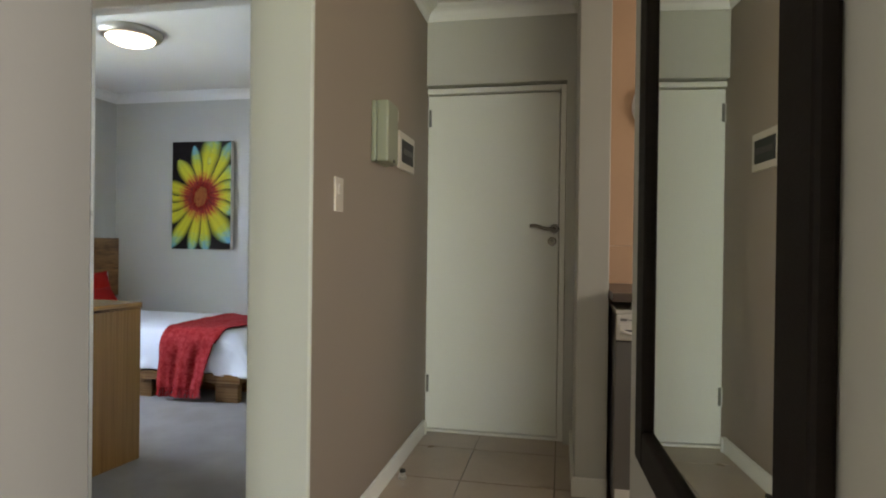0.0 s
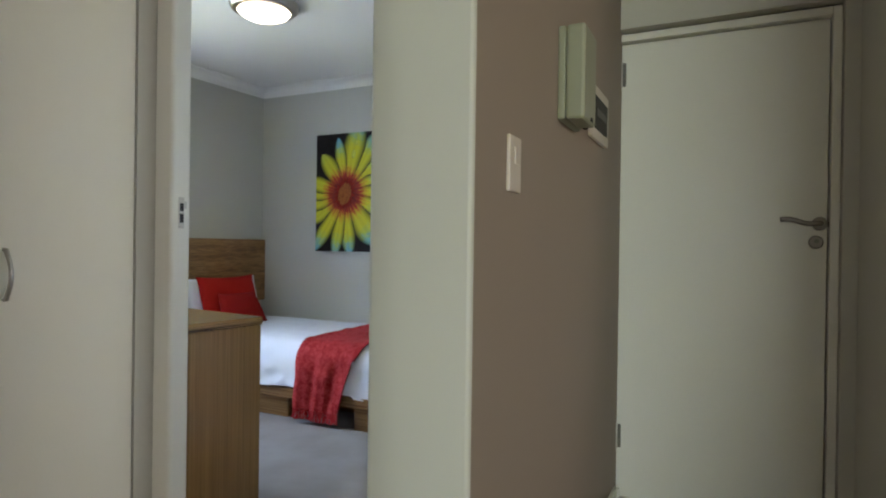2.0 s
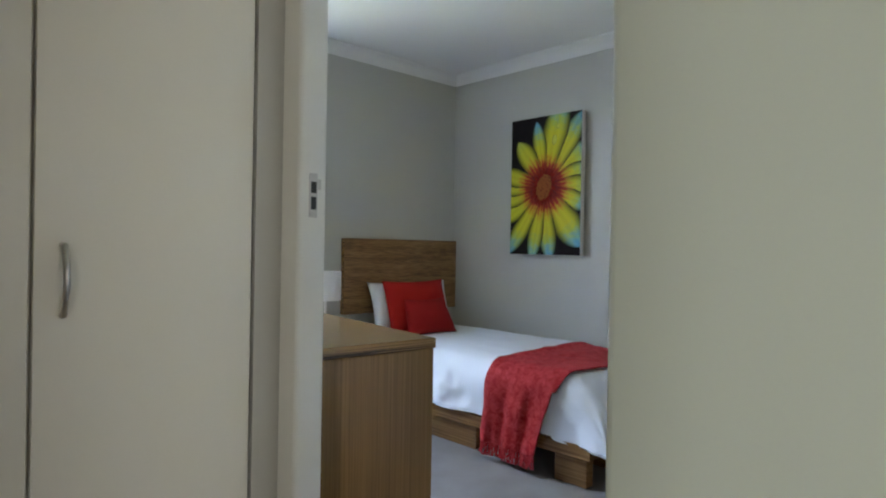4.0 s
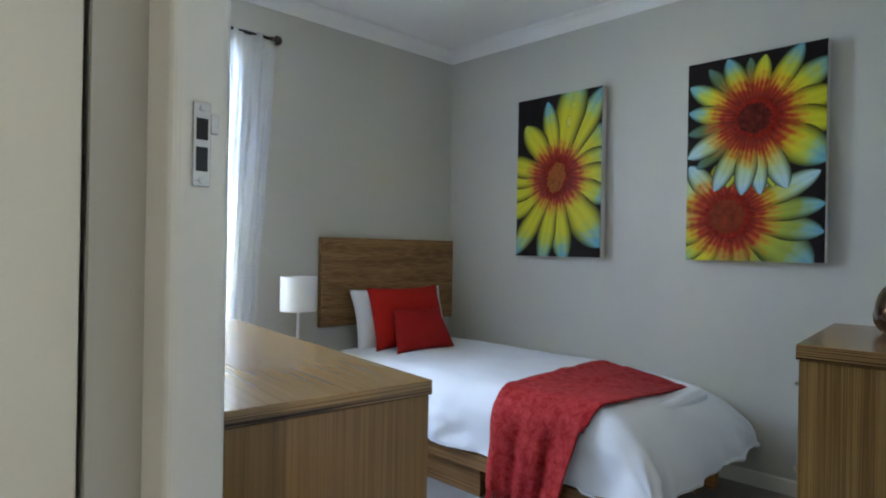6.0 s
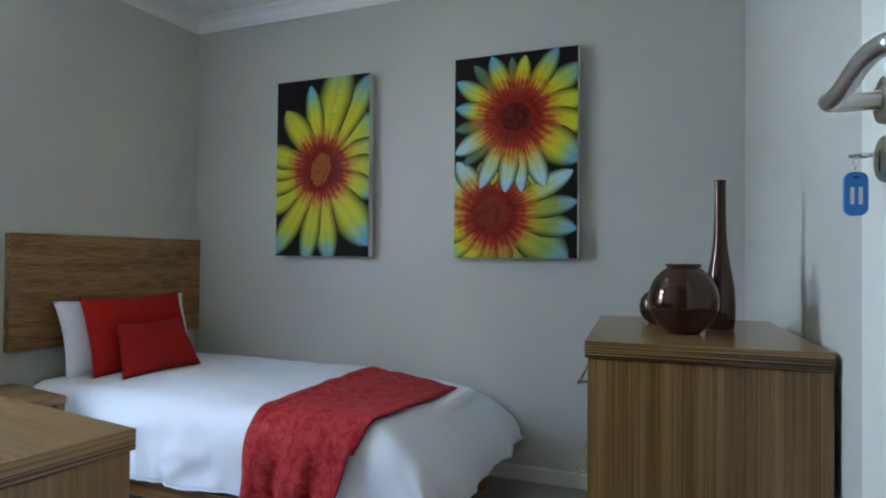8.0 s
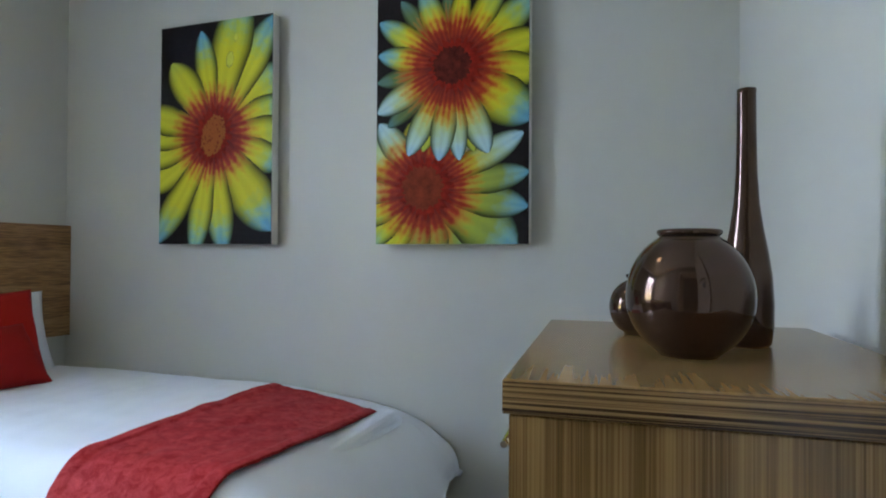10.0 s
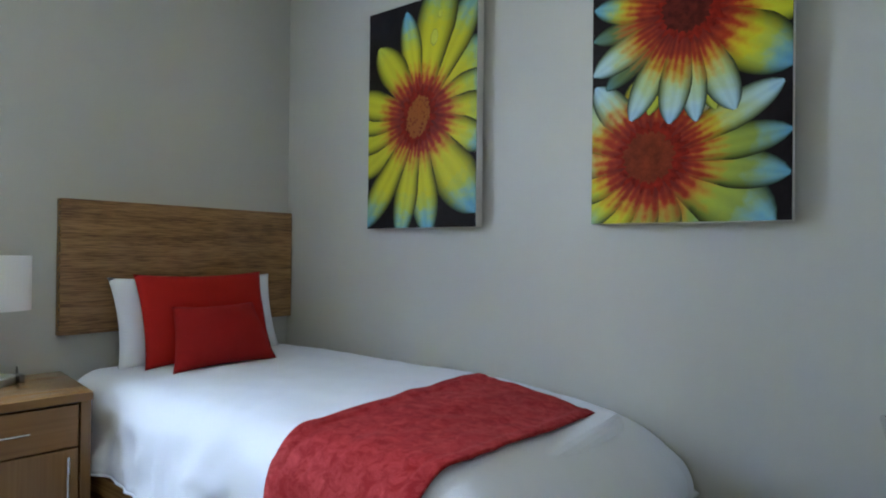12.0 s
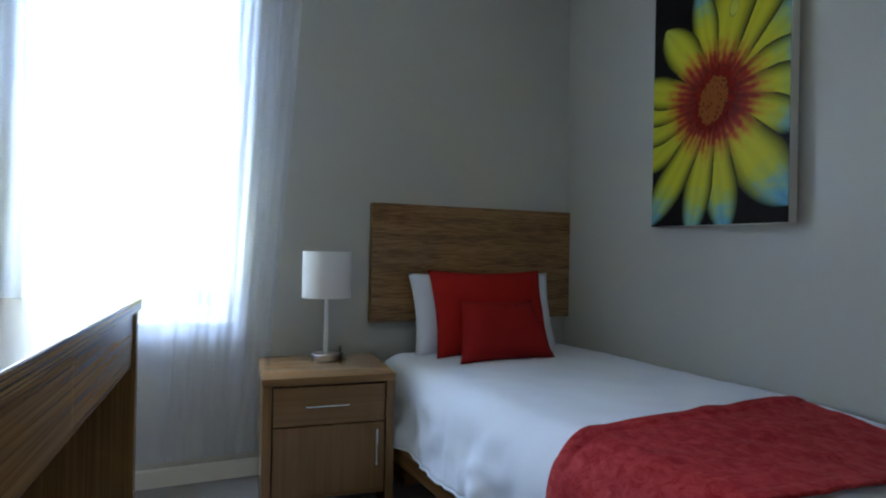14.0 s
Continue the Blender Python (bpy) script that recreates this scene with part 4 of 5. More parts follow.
# ---------------------------------------------------------------- pictures
def petal_material(name, stops, red=1.17):
    """Ink of a printed petal: colour by the way along it, red near the flower's middle, soft dark borders."""
    m, tr, p = material(name)
    n, l = tr.nodes, tr.links

    def uv_axis(layer, axis):
        uv = n.new("ShaderNodeUVMap")
        uv.uv_map = layer
        sep = n.new("ShaderNodeSeparateXYZ")
        l.new(uv.outputs[0], sep.inputs[0])
        return sep.outputs[axis]

    def math_node(op, a, b, c=None):
        k = n.new("ShaderNodeMath")
        k.operation = op
        for i, v in enumerate((a, b, c)):
            if v is None:
                continue
            if isinstance(v, (int, float)):
                k.inputs[i].default_value = v
            else:
                l.new(v, k.inputs[i])
        return k.outputs[0]

    def ramp_node(fac, st):
        r = n.new("ShaderNodeValToRGB")
        e = r.color_ramp.elements
        e[0].position, e[0].color = st[0][0], (*st[0][1], 1)
        e[1].position, e[1].color = st[-1][0], (*st[-1][1], 1)
        for pos, c in st[1:-1]:
            e.new(pos).color = (*c, 1)
        l.new(fac, r.inputs[0])
        return r.outputs[0]

    tc = n.new("ShaderNodeTexCoord")
    ns = n.new("ShaderNodeTexNoise")
    ns.inputs["Scale"].default_value, ns.inputs["Detail"].default_value = 26, 3
    l.new(tc.outputs["Object"], ns.inputs["Vector"])
    u, v = uv_axis("UVMap", "X"), uv_axis("UVMap", "Y")
    reach = uv_axis("Reach", "Y")
    along = math_node("ADD", v, math_node("MULTIPLY", math_node("SUBTRACT", ns.outputs["Fac"], 0.5), 0.30))
    base = ramp_node(along, stops)
    streak = math_node("MULTIPLY", math_node("SINE", math_node("MULTIPLY", u, 26.0), 0.0), 0.014)
    mid = math_node("ADD", math_node("ADD", reach, streak), math_node("MULTIPLY", math_node("SUBTRACT", ns.outputs["Fac"], 0.5), 0.10))
    heat = ramp_node(math_node("MULTIPLY", mid, 1.0 / red), [(0.0, (1, 1, 1)), (0.125, (1, 1, 1)), (0.20, (0, 0, 0)), (1.0, (0, 0, 0))])
    warm = ramp_node(math_node("MULTIPLY", mid, 1.0 / red), [(0.0, (0.10, 0.006, 0.003)), (0.09, (0.20, 0.008, 0.003)), (0.14, (0.42, 0.035, 0.004)), (0.19, (0.62, 0.22, 0.008))])
    mx = n.new("ShaderNodeMixRGB")
    l.new(heat, mx.inputs[0])
    l.new(base, mx.inputs[1])
    l.new(warm, mx.inputs[2])
    edge = math_node("SUBTRACT", 1.0, math_node("ABSOLUTE", math_node("SUBTRACT", math_node("MULTIPLY", u, 2.0), 1.0), 0.0))
    soft = ramp_node(edge, [(0.0, (0.03, 0.03, 0.02)), (0.15, (0.26, 0.27, 0.18)), (0.48, (0.92, 0.92, 0.90)), (1.0, (1, 1, 1))])
    rib = math_node("MULTIPLY_ADD", math_node("SINE", math_node("MULTIPLY", u, 22.0), 0.0), 0.06, 0.94)
    m1 = n.new("ShaderNodeMixRGB")
    m1.blend_type = "MULTIPLY"
    l.new(math_node("MULTIPLY_ADD", heat, -0.7, 1.0), m1.inputs[0])
    l.new(mx.outputs[0], m1.inputs[1])
    l.new(soft, m1.inputs[2])
    m2 = n.new("ShaderNodeMixRGB")
    m2.blend_type = "MULTIPLY"
    m2.inputs[0].default_value = 1.0
    l.new(m1.outputs[0], m2.inputs[1])
    l.new(rib, m2.inputs[2])
    l.new(m2.outputs[0], p.inputs["Base Color"])
    p.inputs["Roughness"].default_value = 0.5
    p.inputs["Specular IOR Level"].default_value = 0.2
    return m


YEL, LIME, PALE, CYAN = (0.55, 0.47, 0.008), (0.36, 0.40, 0.03), (0.44, 0.56, 0.30), (0.13, 0.36, 0.52)
M_PETAL = petal_material("printed_petal", [(0.0, YEL), (0.62, (0.58, 0.54, 0.014)), (0.74, (0.42, 0.50, 0.07)), (0.86, (0.22, 0.42, 0.34)), (0.96, CYAN)])
M_PETAL_Y = petal_material("printed_petal_yellow", [(0.0, YEL), (0.80, (0.56, 0.54, 0.02)), (1.0, (0.40, 0.46, 0.06))])
M_PETAL_W = petal_material("printed_petal_pale_tip", [(0.0, YEL), (0.50, (0.52, 0.46, 0.02)), (0.70, PALE), (0.86, (0.42, 0.60, 0.62)), (1.0, (0.30, 0.50, 0.66))])
M_PETAL_B = petal_material("printed_petal_green", [(0.0, (0.40, 0.34, 0.02)), (0.48, LIME), (0.72, (0.26, 0.33, 0.06)), (0.88, (0.20, 0.38, 0.38)), (1.0, CYAN)])
M_PETAL_C = petal_material("printed_petal_back", [(0.0, (0.14, 0.12, 0.01)), (0.5, (0.13, 0.15, 0.02)), (0.8, (0.10, 0.16, 0.06)), (1.0, (0.08, 0.18, 0.18))])
M_INK = surface("printed_black", (0.010, 0.007, 0.008), 0.6, vary=0.5, scale=9, fine=60, bump=0.02, spec=0.12)
M_CANVAS = surface("canvas_edge_white", (0.66, 0.63, 0.58), 0.8, vary=0.04, scale=20, fine=300, bump=0.2)


def disc_material():
    m, t, p = material("printed_flower_disc")
    n, l = t.nodes, t.links
    tc = n.new("ShaderNodeTexCoord")
    v = n.new("ShaderNodeTexNoise")
    v.inputs["Scale"].default_value, v.inputs["Detail"].default_value = 105, 4
    l.new(tc.outputs["Object"], v.inputs["Vector"])
    ramp = n.new("ShaderNodeValToRGB")
    e = ramp.color_ramp.elements
    e[0].position, e[0].color = 0.60, (0.26, 0.075, 0.014, 1)
    e[1].position, e[1].color = 0.42, (0.14, 0.020, 0.006, 1)
    l.new(v.outputs["Fac"], ramp.inputs[0])
    l.new(ramp.outputs[0], p.inputs["Base Color"])
    p.inputs["Roughness"].default_value = 0.6
    p.inputs["Specular IOR Level"].default_value = 0.1
    return m


M_DISC = disc_material()
M_DISC_BROWN = surface("printed_brown_disc", (0.165, 0.024, 0.008), 0.6, vary=0.45, scale=30, fine=130, bump=0.0, spec=0.1)
M_DISC_DARK = surface("printed_dark_disc", (0.085, 0.010, 0.006), 0.6, vary=0.6, scale=40, fine=150, bump=0.0, spec=0.1)


def flat_petal(cx, cz, angle, length, width, bend=0.0, full=0.62):
    """A petal drawn flat in the x-z plane from the flower's middle, widest at full of its length."""
    ca, sa = math.cos(radians(angle)), math.sin(radians(angle))

    def wide(s):
        a = s / full if s < full else 1 - (s - full) / (1 - full)
        return width / 2 * (0.17 + 0.83 * a ** 0.8 if s < full else max(0.03, 1 - (1 - a) ** 2.2) ** 0.6)

    def fn(u, v):
        side, along, off = (2 * u - 1) * wide(v), v * length, bend * v * v * length
        return Vector((cx + ca * along - sa * (side + off), 0, cz + sa * along + ca * (side + off)))
    bm = grid_bm(8, 18, fn)
    reach = bm.loops.layers.uv.new("Reach")
    for f in bm.faces:
        for lp in f.loops:
            lp[reach].uv = (0, math.hypot(lp.vert.co.x - cx, lp.vert.co.z - cz))
    return bm


def crop(bm, x0, x1, z0, z1):
    for co, no in (((x0, 0, 0), (-1, 0, 0)), ((x1, 0, 0), (1, 0, 0)), ((0, 0, z0), (0, 0, -1)), ((0, 0, z1), (0, 0, 1))):
        bmesh.ops.bisect_plane(bm, geom=bm.verts[:] + bm.edges[:] + bm.faces[:], plane_co=co, plane_no=no, clear_outer=True)
    return bm


def picture(label, place, w, h, layers):
    p = thing("flower_painting", label, "painting", place, 0, "pair of flower paintings")
    part("stretcher", box_bm(0, w, -0.001, 0.042, 0, h, 0.002), M_CANVAS, p, "white canvas edge")
    part("wall_spacer", box_bm(0.1, w - 0.1, 0.0425, 0.0575, h - 0.25, h - 0.22), M_CANVAS, p)
    part("print_ground", box_bm(0.001, w - 0.001, -0.0022, -0.0012, 0.001, h - 0.001), M_INK, p, "black printed background")
    y = -0.0024
    for nm, bm, mat in layers:
        bm = crop(bm, 0.0012, w - 0.0012, 0.0012, h - 0.0012)
        if not bm.faces:
            bm.free()
            continue
        bmesh.ops.translate(bm, vec=(0, y, 0), verts=bm.verts)
        bm.normal_update()
        bm.faces.ensure_lookup_table()
        if bm.faces[0].normal.y > 0:
            for f in bm.faces:
                f.normal_flip()
        part(nm, bm, mat, p)
        y -= 0.00016


def disc_bm(cx, cz, rx, rz, turn=0.0, spiky=0.0):
    bm = bmesh.new()
    c = bm.verts.new((cx, 0, cz))
    ring = []
    for i in range(160):
        a = 2 * math.pi * i / 160
        k = 1 + 0.035 * math.sin(7 * a) + 0.03 * math.sin(13 * a + 1) + spiky * (math.sin(23 * a) + 0.7 * math.sin(37 * a + 2))
        x, z = rx * k * math.cos(a), rz * k * math.sin(a)
        ct, st = math.cos(radians(turn)), math.sin(radians(turn))
        ring.append(bm.verts.new((cx + x * ct - z * st, 0, cz + x * st + z * ct)))
    for i in range(160):
        bm.faces.new((c, ring[i], ring[(i + 1) % 160]))
    return bm


def painting_one():
    w, h = 0.575, 0.947
    cx, cz = 0.285, 0.465
    petals = [(36, 0.44, 0.17, 0.0), (18, 0.38, 0.12, 0.0), (-3, 0.40, 0.14, 0.0), (-24, 0.38, 0.12, 0.02), (-146, 0.42, 0.12, 0.0), (-164, 0.40, 0.11, 0.0), (179, 0.40, 0.11, 0.0), (163, 0.40, 0.12, 0.0),
              (56, 0.56, 0.13, 0.03), (78, 0.60, 0.18, -0.03), (97, 0.45, 0.10, 0.03), (122, 0.39, 0.135, 0.05),
              (-54, 0.50, 0.19, 0.0), (-86, 0.50, 0.13, 0.04), (-101, 0.52, 0.11, 0.0), (-121, 0.56, 0.12, -0.05)]
    layers = [("petal", flat_petal(cx, cz, a, ln, wd * 1.15, b), M_PETAL_Y if a in (122, 163, 179, -164, -146) else M_PETAL) for a, ln, wd, b in petals]
    for dx, dz, rx, rz in ((0.365, 0.775, 0.019, 0.034), (0.395, 0.865, 0.011, 0.018)):
        layers.append(("water_drop", disc_bm(dx, dz, rx, rz, -8), M_DROP_EDGE))
        layers.append(("water_drop", disc_bm(dx + 0.001, dz + 0.001, rx * 0.86, rz * 0.88, -8), M_DROP))
    layers.append(("flower_ring", disc_bm(cx, cz, 0.088, 0.122, -16, 0.10), M_RING_RED))
    layers.append(("flower_disc", disc_bm(cx, cz - 0.004, 0.058, 0.088, -18, 0.03), M_DISC))
    picture("canvas print of one yellow daisy on black", (-3.262, YN - 0.058, 1.035), w, h, layers)


def painting_two():
    w, h = 0.588, 0.957
    layers = []
    cx, cz = 0.20, 0.21
    for a, ln, wd, mt in ((-60, 0.34, 0.15, M_PETAL_B), (-82, 0.30, 0.12, M_PETAL_B), (-103, 0.30, 0.12, M_PETAL_B), (-122, 0.32, 0.10, M_PETAL_Y), (-138, 0.34, 0.09, M_PETAL), (-158, 0.32, 0.11, M_PETAL),
                          (176, 0.32, 0.13, M_PETAL_W), (150, 0.36, 0.15, M_PETAL_W), (100, 0.26, 0.12, M_PETAL_Y), (70, 0.26, 0.12, M_PETAL_Y), (48, 0.26, 0.11, M_PETAL_B),
                          (-33, 0.41, 0.18, M_PETAL_B), (-14, 0.39, 0.11, M_PETAL_B), (4, 0.39, 0.095, M_PETAL_B), (24, 0.41, 0.095, M_PETAL_W), (127, 0.31, 0.10, M_PETAL_W)):
        layers.append(("petal", flat_petal(cx, cz, a, ln, wd * 1.12, 0.05 if a in (24, -14, 4) else 0.0), mt))
    layers.append(("flower_ring", disc_bm(cx, cz, 0.105, 0.105, 0, 0.10), M_RING_RED))
    layers.append(("flower_disc", disc_bm(cx - 0.01, cz, 0.08, 0.08, 0, 0.05), M_DISC_BROWN))
    cx, cz = 0.303, 0.655
    for a, ln, wd, mt in ((128, 0.33, 0.07, M_PETAL_C), (94, 0.28, 0.06, M_PETAL_C), (188, 0.30, 0.07, M_PETAL_C), (220, 0.33, 0.07, M_PETAL_C), (250, 0.33, 0.07, M_PETAL_Y), (285, 0.33, 0.07, M_PETAL_Y),
                          (35, 0.38, 0.11, M_PETAL), (13, 0.34, 0.11, M_PETAL_Y), (-9, 0.34, 0.12, M_PETAL_Y), (-36, 0.365, 0.16, M_PETAL), (55, 0.36, 0.09, M_PETAL), (81, 0.285, 0.075, M_PETAL_Y),
                          (112, 0.315, 0.09, M_PETAL), (147, 0.345, 0.09, M_PETAL), (168, 0.30, 0.085, M_PETAL), (206, 0.335, 0.09, M_PETAL_W), (240, 0.365, 0.085, M_PETAL_W),
                          (293, 0.355, 0.095, M_PETAL_W), (275, 0.35, 0.075, M_PETAL_W), (262, 0.35, 0.09, M_PETAL_W)):
        layers.append(("petal", flat_petal(cx, cz, a, ln, wd * 1.12, 0.04 if a in (206, 240, 55) else 0.0), mt))
    layers.append(("flower_ring", disc_bm(cx + 0.012, cz, 0.10, 0.092, 0, 0.10), M_RING_RED))
    layers.append(("flower_disc", disc_bm(cx, cz, 0.072, 0.068, 0, 0.05), M_DISC_DARK))
    picture("canvas print of two yellow daisies on black", (-2.222, YN - 0.058, 1.035), w, h, layers)


M_DROP = surface("printed_drop", (0.52, 0.53, 0.06), 0.5, vary=0.15, scale=30, fine=120, bump=0.0, spec=0.2)
M_DROP_EDGE = surface("printed_drop_edge", (0.30, 0.32, 0.05), 0.5, vary=0.2, scale=30, fine=120, bump=0.0, spec=0.2)
M_RING_RED = surface("printed_red_ring", (0.20, 0.010, 0.004), 0.6, vary=0.55, scale=45, fine=140, bump=0.0, spec=0.1)
painting_one()
painting_two()


# ---------------------------------------------------------------- ceiling light, curtain
def ceiling_light():
    c = thing("ceiling_light", "lit round ceiling light with a satin metal rim", "ceiling light", (-2.575, 3.08, HB))
    part("rim", lathe_bm([(0, 0), (0.185, 0), (0.188, -0.006), (0.186, -0.022), (0.172, -0.042), (0.146, -0.05), (0.143, -0.046), (0.143, -0.02), (0, -0.02)], 64), M_STEEL, c, "satin nickel rim", True)
    part("diffuser", lathe_bm([(0.1425, -0.03), (0.1425, -0.046), (0.13, -0.062), (0.10, -0.077), (0.06, -0.086), (0.0, -0.089)], 64), M_GLOW, c, "glowing opal glass diffuser", True)


ceiling_light()


def curtain_rod():
    r = thing("curtain_rod", "dark metal curtain rod with ball finials", "curtain rod", (-3.93, 0, 2.178))
    r.matrix_basis = WEST @ r.matrix_basis
    part("pole", tube_bm([(0, 1.98, 0), (0, 3.13, 0)], 0.010, 14), M_DARKMETAL, r, smooth=True)
    for y, s in ((3.13, 1), (1.98, -1)):
        prof = [(0.0, -0.004), (0.012, -0.004), (0.014, 0.004), (0.010, 0.010)] + [(0.026 * math.sin(math.pi * k / 10 + 0.25), 0.036 - 0.026 * math.cos(math.pi * k / 10 + 0.25)) for k in range(10)] + [(0, 0.0615)]
        part("finial", lathe_bm(prof, 24), M_DARKMETAL, r, "dark turned ball finial", True, at=pose(0, y, 0, -90 * s, 0, 0))
    for y in (2.955, 2.08):
        part("bracket", join(tube_bm([(0, y, -0.014), (-0.03, y, -0.018), (-0.085, y, -0.012)], 0.006, 10), box_bm(-0.0895, -0.084, y - 0.012, y + 0.012, -0.04, 0.02, 0.002)), M_DARKMETAL, r)


curtain_rod()


def curtain(label, ya, yb, lean, folds, depth, seed):
    rng = random.Random(seed)
    ph = [rng.uniform(0, 6.28) for _ in range(4)]

    def fn(u, v):
        z = 2.193 - v * (2.193 - 0.105)
        y = ya + u * (yb - ya)
        y += lean(u, v)
        g = 0.55 + 0.45 * math.sin(v * 2.6 + ph[0])
        x = -3.925 + depth * (0.3 + 0.7 * min(1, v * 3)) * (math.sin(u * folds * 6.283 + ph[1] + 0.8 * math.sin(v * 3 + ph[2])) * 0.7 + 0.3 * math.sin(u * folds * 2.3 * 6.283 + ph[3] + v * 2)) * g
        x += 0.012 * noise.noise(Vector((u * 4, v * 5, seed)))
        return Vector((x, y, z))
    ob = part("curtain", grid_bm(120, 40, fn), M_SHEER, smooth=True)
    ob.matrix_basis = WEST
    return tagged(ob, label, "curtain", "voile curtains at the bedroom window")


curtain("sheer white voile curtain gathered beside the window", 2.66, 3.15, lambda u, v: -(0.02 + 0.12 * u) * v ** 1.3, 4.5, 0.034, 3)
curtain("sheer white voile curtain drawn across the window", 1.96, 2.735, lambda u, v: 0.01 * math.sin(v * 4), 5, 0.022, 8)

so = thing("wall_socket", "white plastic wall socket behind the curtain", "socket", (XW, 2.936, 0.365))
so.matrix_basis = WEST @ so.matrix_basis
part("plate", box_bm(0, 0.008, -0.055, 0.055, -0.036, 0.036, 0.003), M_PLASTIC, so)
for yy in (-0.02, 0.02):
    part("rocker", box_bm(0.0081, 0.011, yy - 0.008, yy + 0.008, 0.008, 0.026, 0.001, 1), M_PLASTIC, so)


# ---------------------------------------------------------------- corridor fittings
sw = thing("light_switch", "white plastic light switch on the corridor wall", "light switch", (XL, 1.767, 1.268))
part("plate", box_bm(0, 0.009, -0.037, 0.037, -0.06, 0.06, 0.003), M_CREAM, sw)
part("rocker", box_bm(0.0091, 0.013, -0.012, 0.012, 0.0, 0.036, 0.002), M_CREAM, sw)

ic = thing("intercom", "aged cream plastic intercom handset unit on the wall", "intercom", (XL, 2.225, 1.565))
part("base", box_bm(0, 0.022, -0.095, 0.10, -0.127, 0.127, 0.006), M_OLDPLASTIC, ic)
part("cover", box_bm(0.0225, 0.075, -0.097, 0.055, -0.128, 0.128, 0.010, 3), M_OLDPLASTIC, ic)
hs = part("handset", join(box_bm(0.026, 0.056, 0.060, 0.092, -0.105, 0.115, 0.008, 3), box_bm(0.024, 0.066, 0.058, 0.094, 0.07, 0.122, 0.008, 3), box_bm(0.024, 0.066, 0.058, 0.094, -0.122, -0.075, 0.008, 3)), M_CREAM, ic)
part("cord", tube_bm([(0.04 + 0.006 * math.cos(k * 0.9), 0.076 + 0.006 * math.sin(k * 0.9), -0.12 - 0.02 * math.sin(k / 48 * math.pi) + 0.0009 * k) for k in range(49)], 0.0025, 6), M_BLACK, ic, smooth=True)
part("button", box_bm(0.074, 0.078, -0.02, 0.0, -0.124, -0.112, 0.001, 1), M_BLACK, ic)

db = thing("distribution_board", "white plastic fuse board with a smoked flap", "fuse box", (XL, 2.66, 1.552))
part("frame", join(box_bm(0, 0.016, -0.14, 0.14, 0.055, 0.09, 0.004), box_bm(0, 0.016, -0.14, 0.14, -0.09, -0.055, 0.004), box_bm(0, 0.016, -0.14, -0.108, -0.055, 0.055, 0.004), box_bm(0, 0.016, 0.108, 0.14, -0.055, 0.055, 0.004)), M_CREAM, db)
part("flap", box_bm(0, 0.019, -0.108, 0.108, -0.055, 0.055, 0.003), M_BLACK, db, "dark smoked plastic flap")
part("breaker_row", box_bm(0.0192, 0.0205, -0.09, 0.09, -0.014, 0.014, 0.0005, 1), M_DARKMETAL, db)

ds = thing("door_stop", "small metal and rubber floor door stop", "door stop", (-0.585, 2.46, 0.0))
part("cup", lathe_bm([(0, 0), (0.019, 0), (0.019, 0.012), (0.013, 0.017), (0.013, 0.030), (0, 0.030)], 24), M_STEEL, ds)
part("rubber_cap", lathe_bm([(0, 0.0305), (0.0125, 0.0305), (0.0145, 0.034), (0.0135, 0.043), (0, 0.045)], 24), M_BLACK, ds, "black rubber cap")


def wall_mirror():
    y0, y1, z0, z1, fw = -0.914, -0.185, 0.68, 1.90, 0.07
    m = thing("wall_mirror", "tall wall mirror in a dark wooden frame", "mirror", (XM, YM, 0), 2.9)
    for nm, b in (("frame_side", (y0, y0 + fw, z0, z1)), ("frame_side", (y1 - fw, y1, z0, z1)), ("frame_bottom", (y0 + fw, y1 - fw, z0, z0 + fw)), ("frame_top", (y0 + fw, y1 - fw, z1 - fw, z1))):
        part(nm, box_bm(-0.022, -0.001, b[0], b[1], b[2], b[3], 0.005), M_MFRAME, m)
    part("glass", box_bm(-0.010, -0.004, y0 + fw - 0.002, y1 - fw + 0.002, z0 + fw - 0.002, z1 - fw + 0.002), M_MIRROR, m, "mirror glass")


wall_mirror()


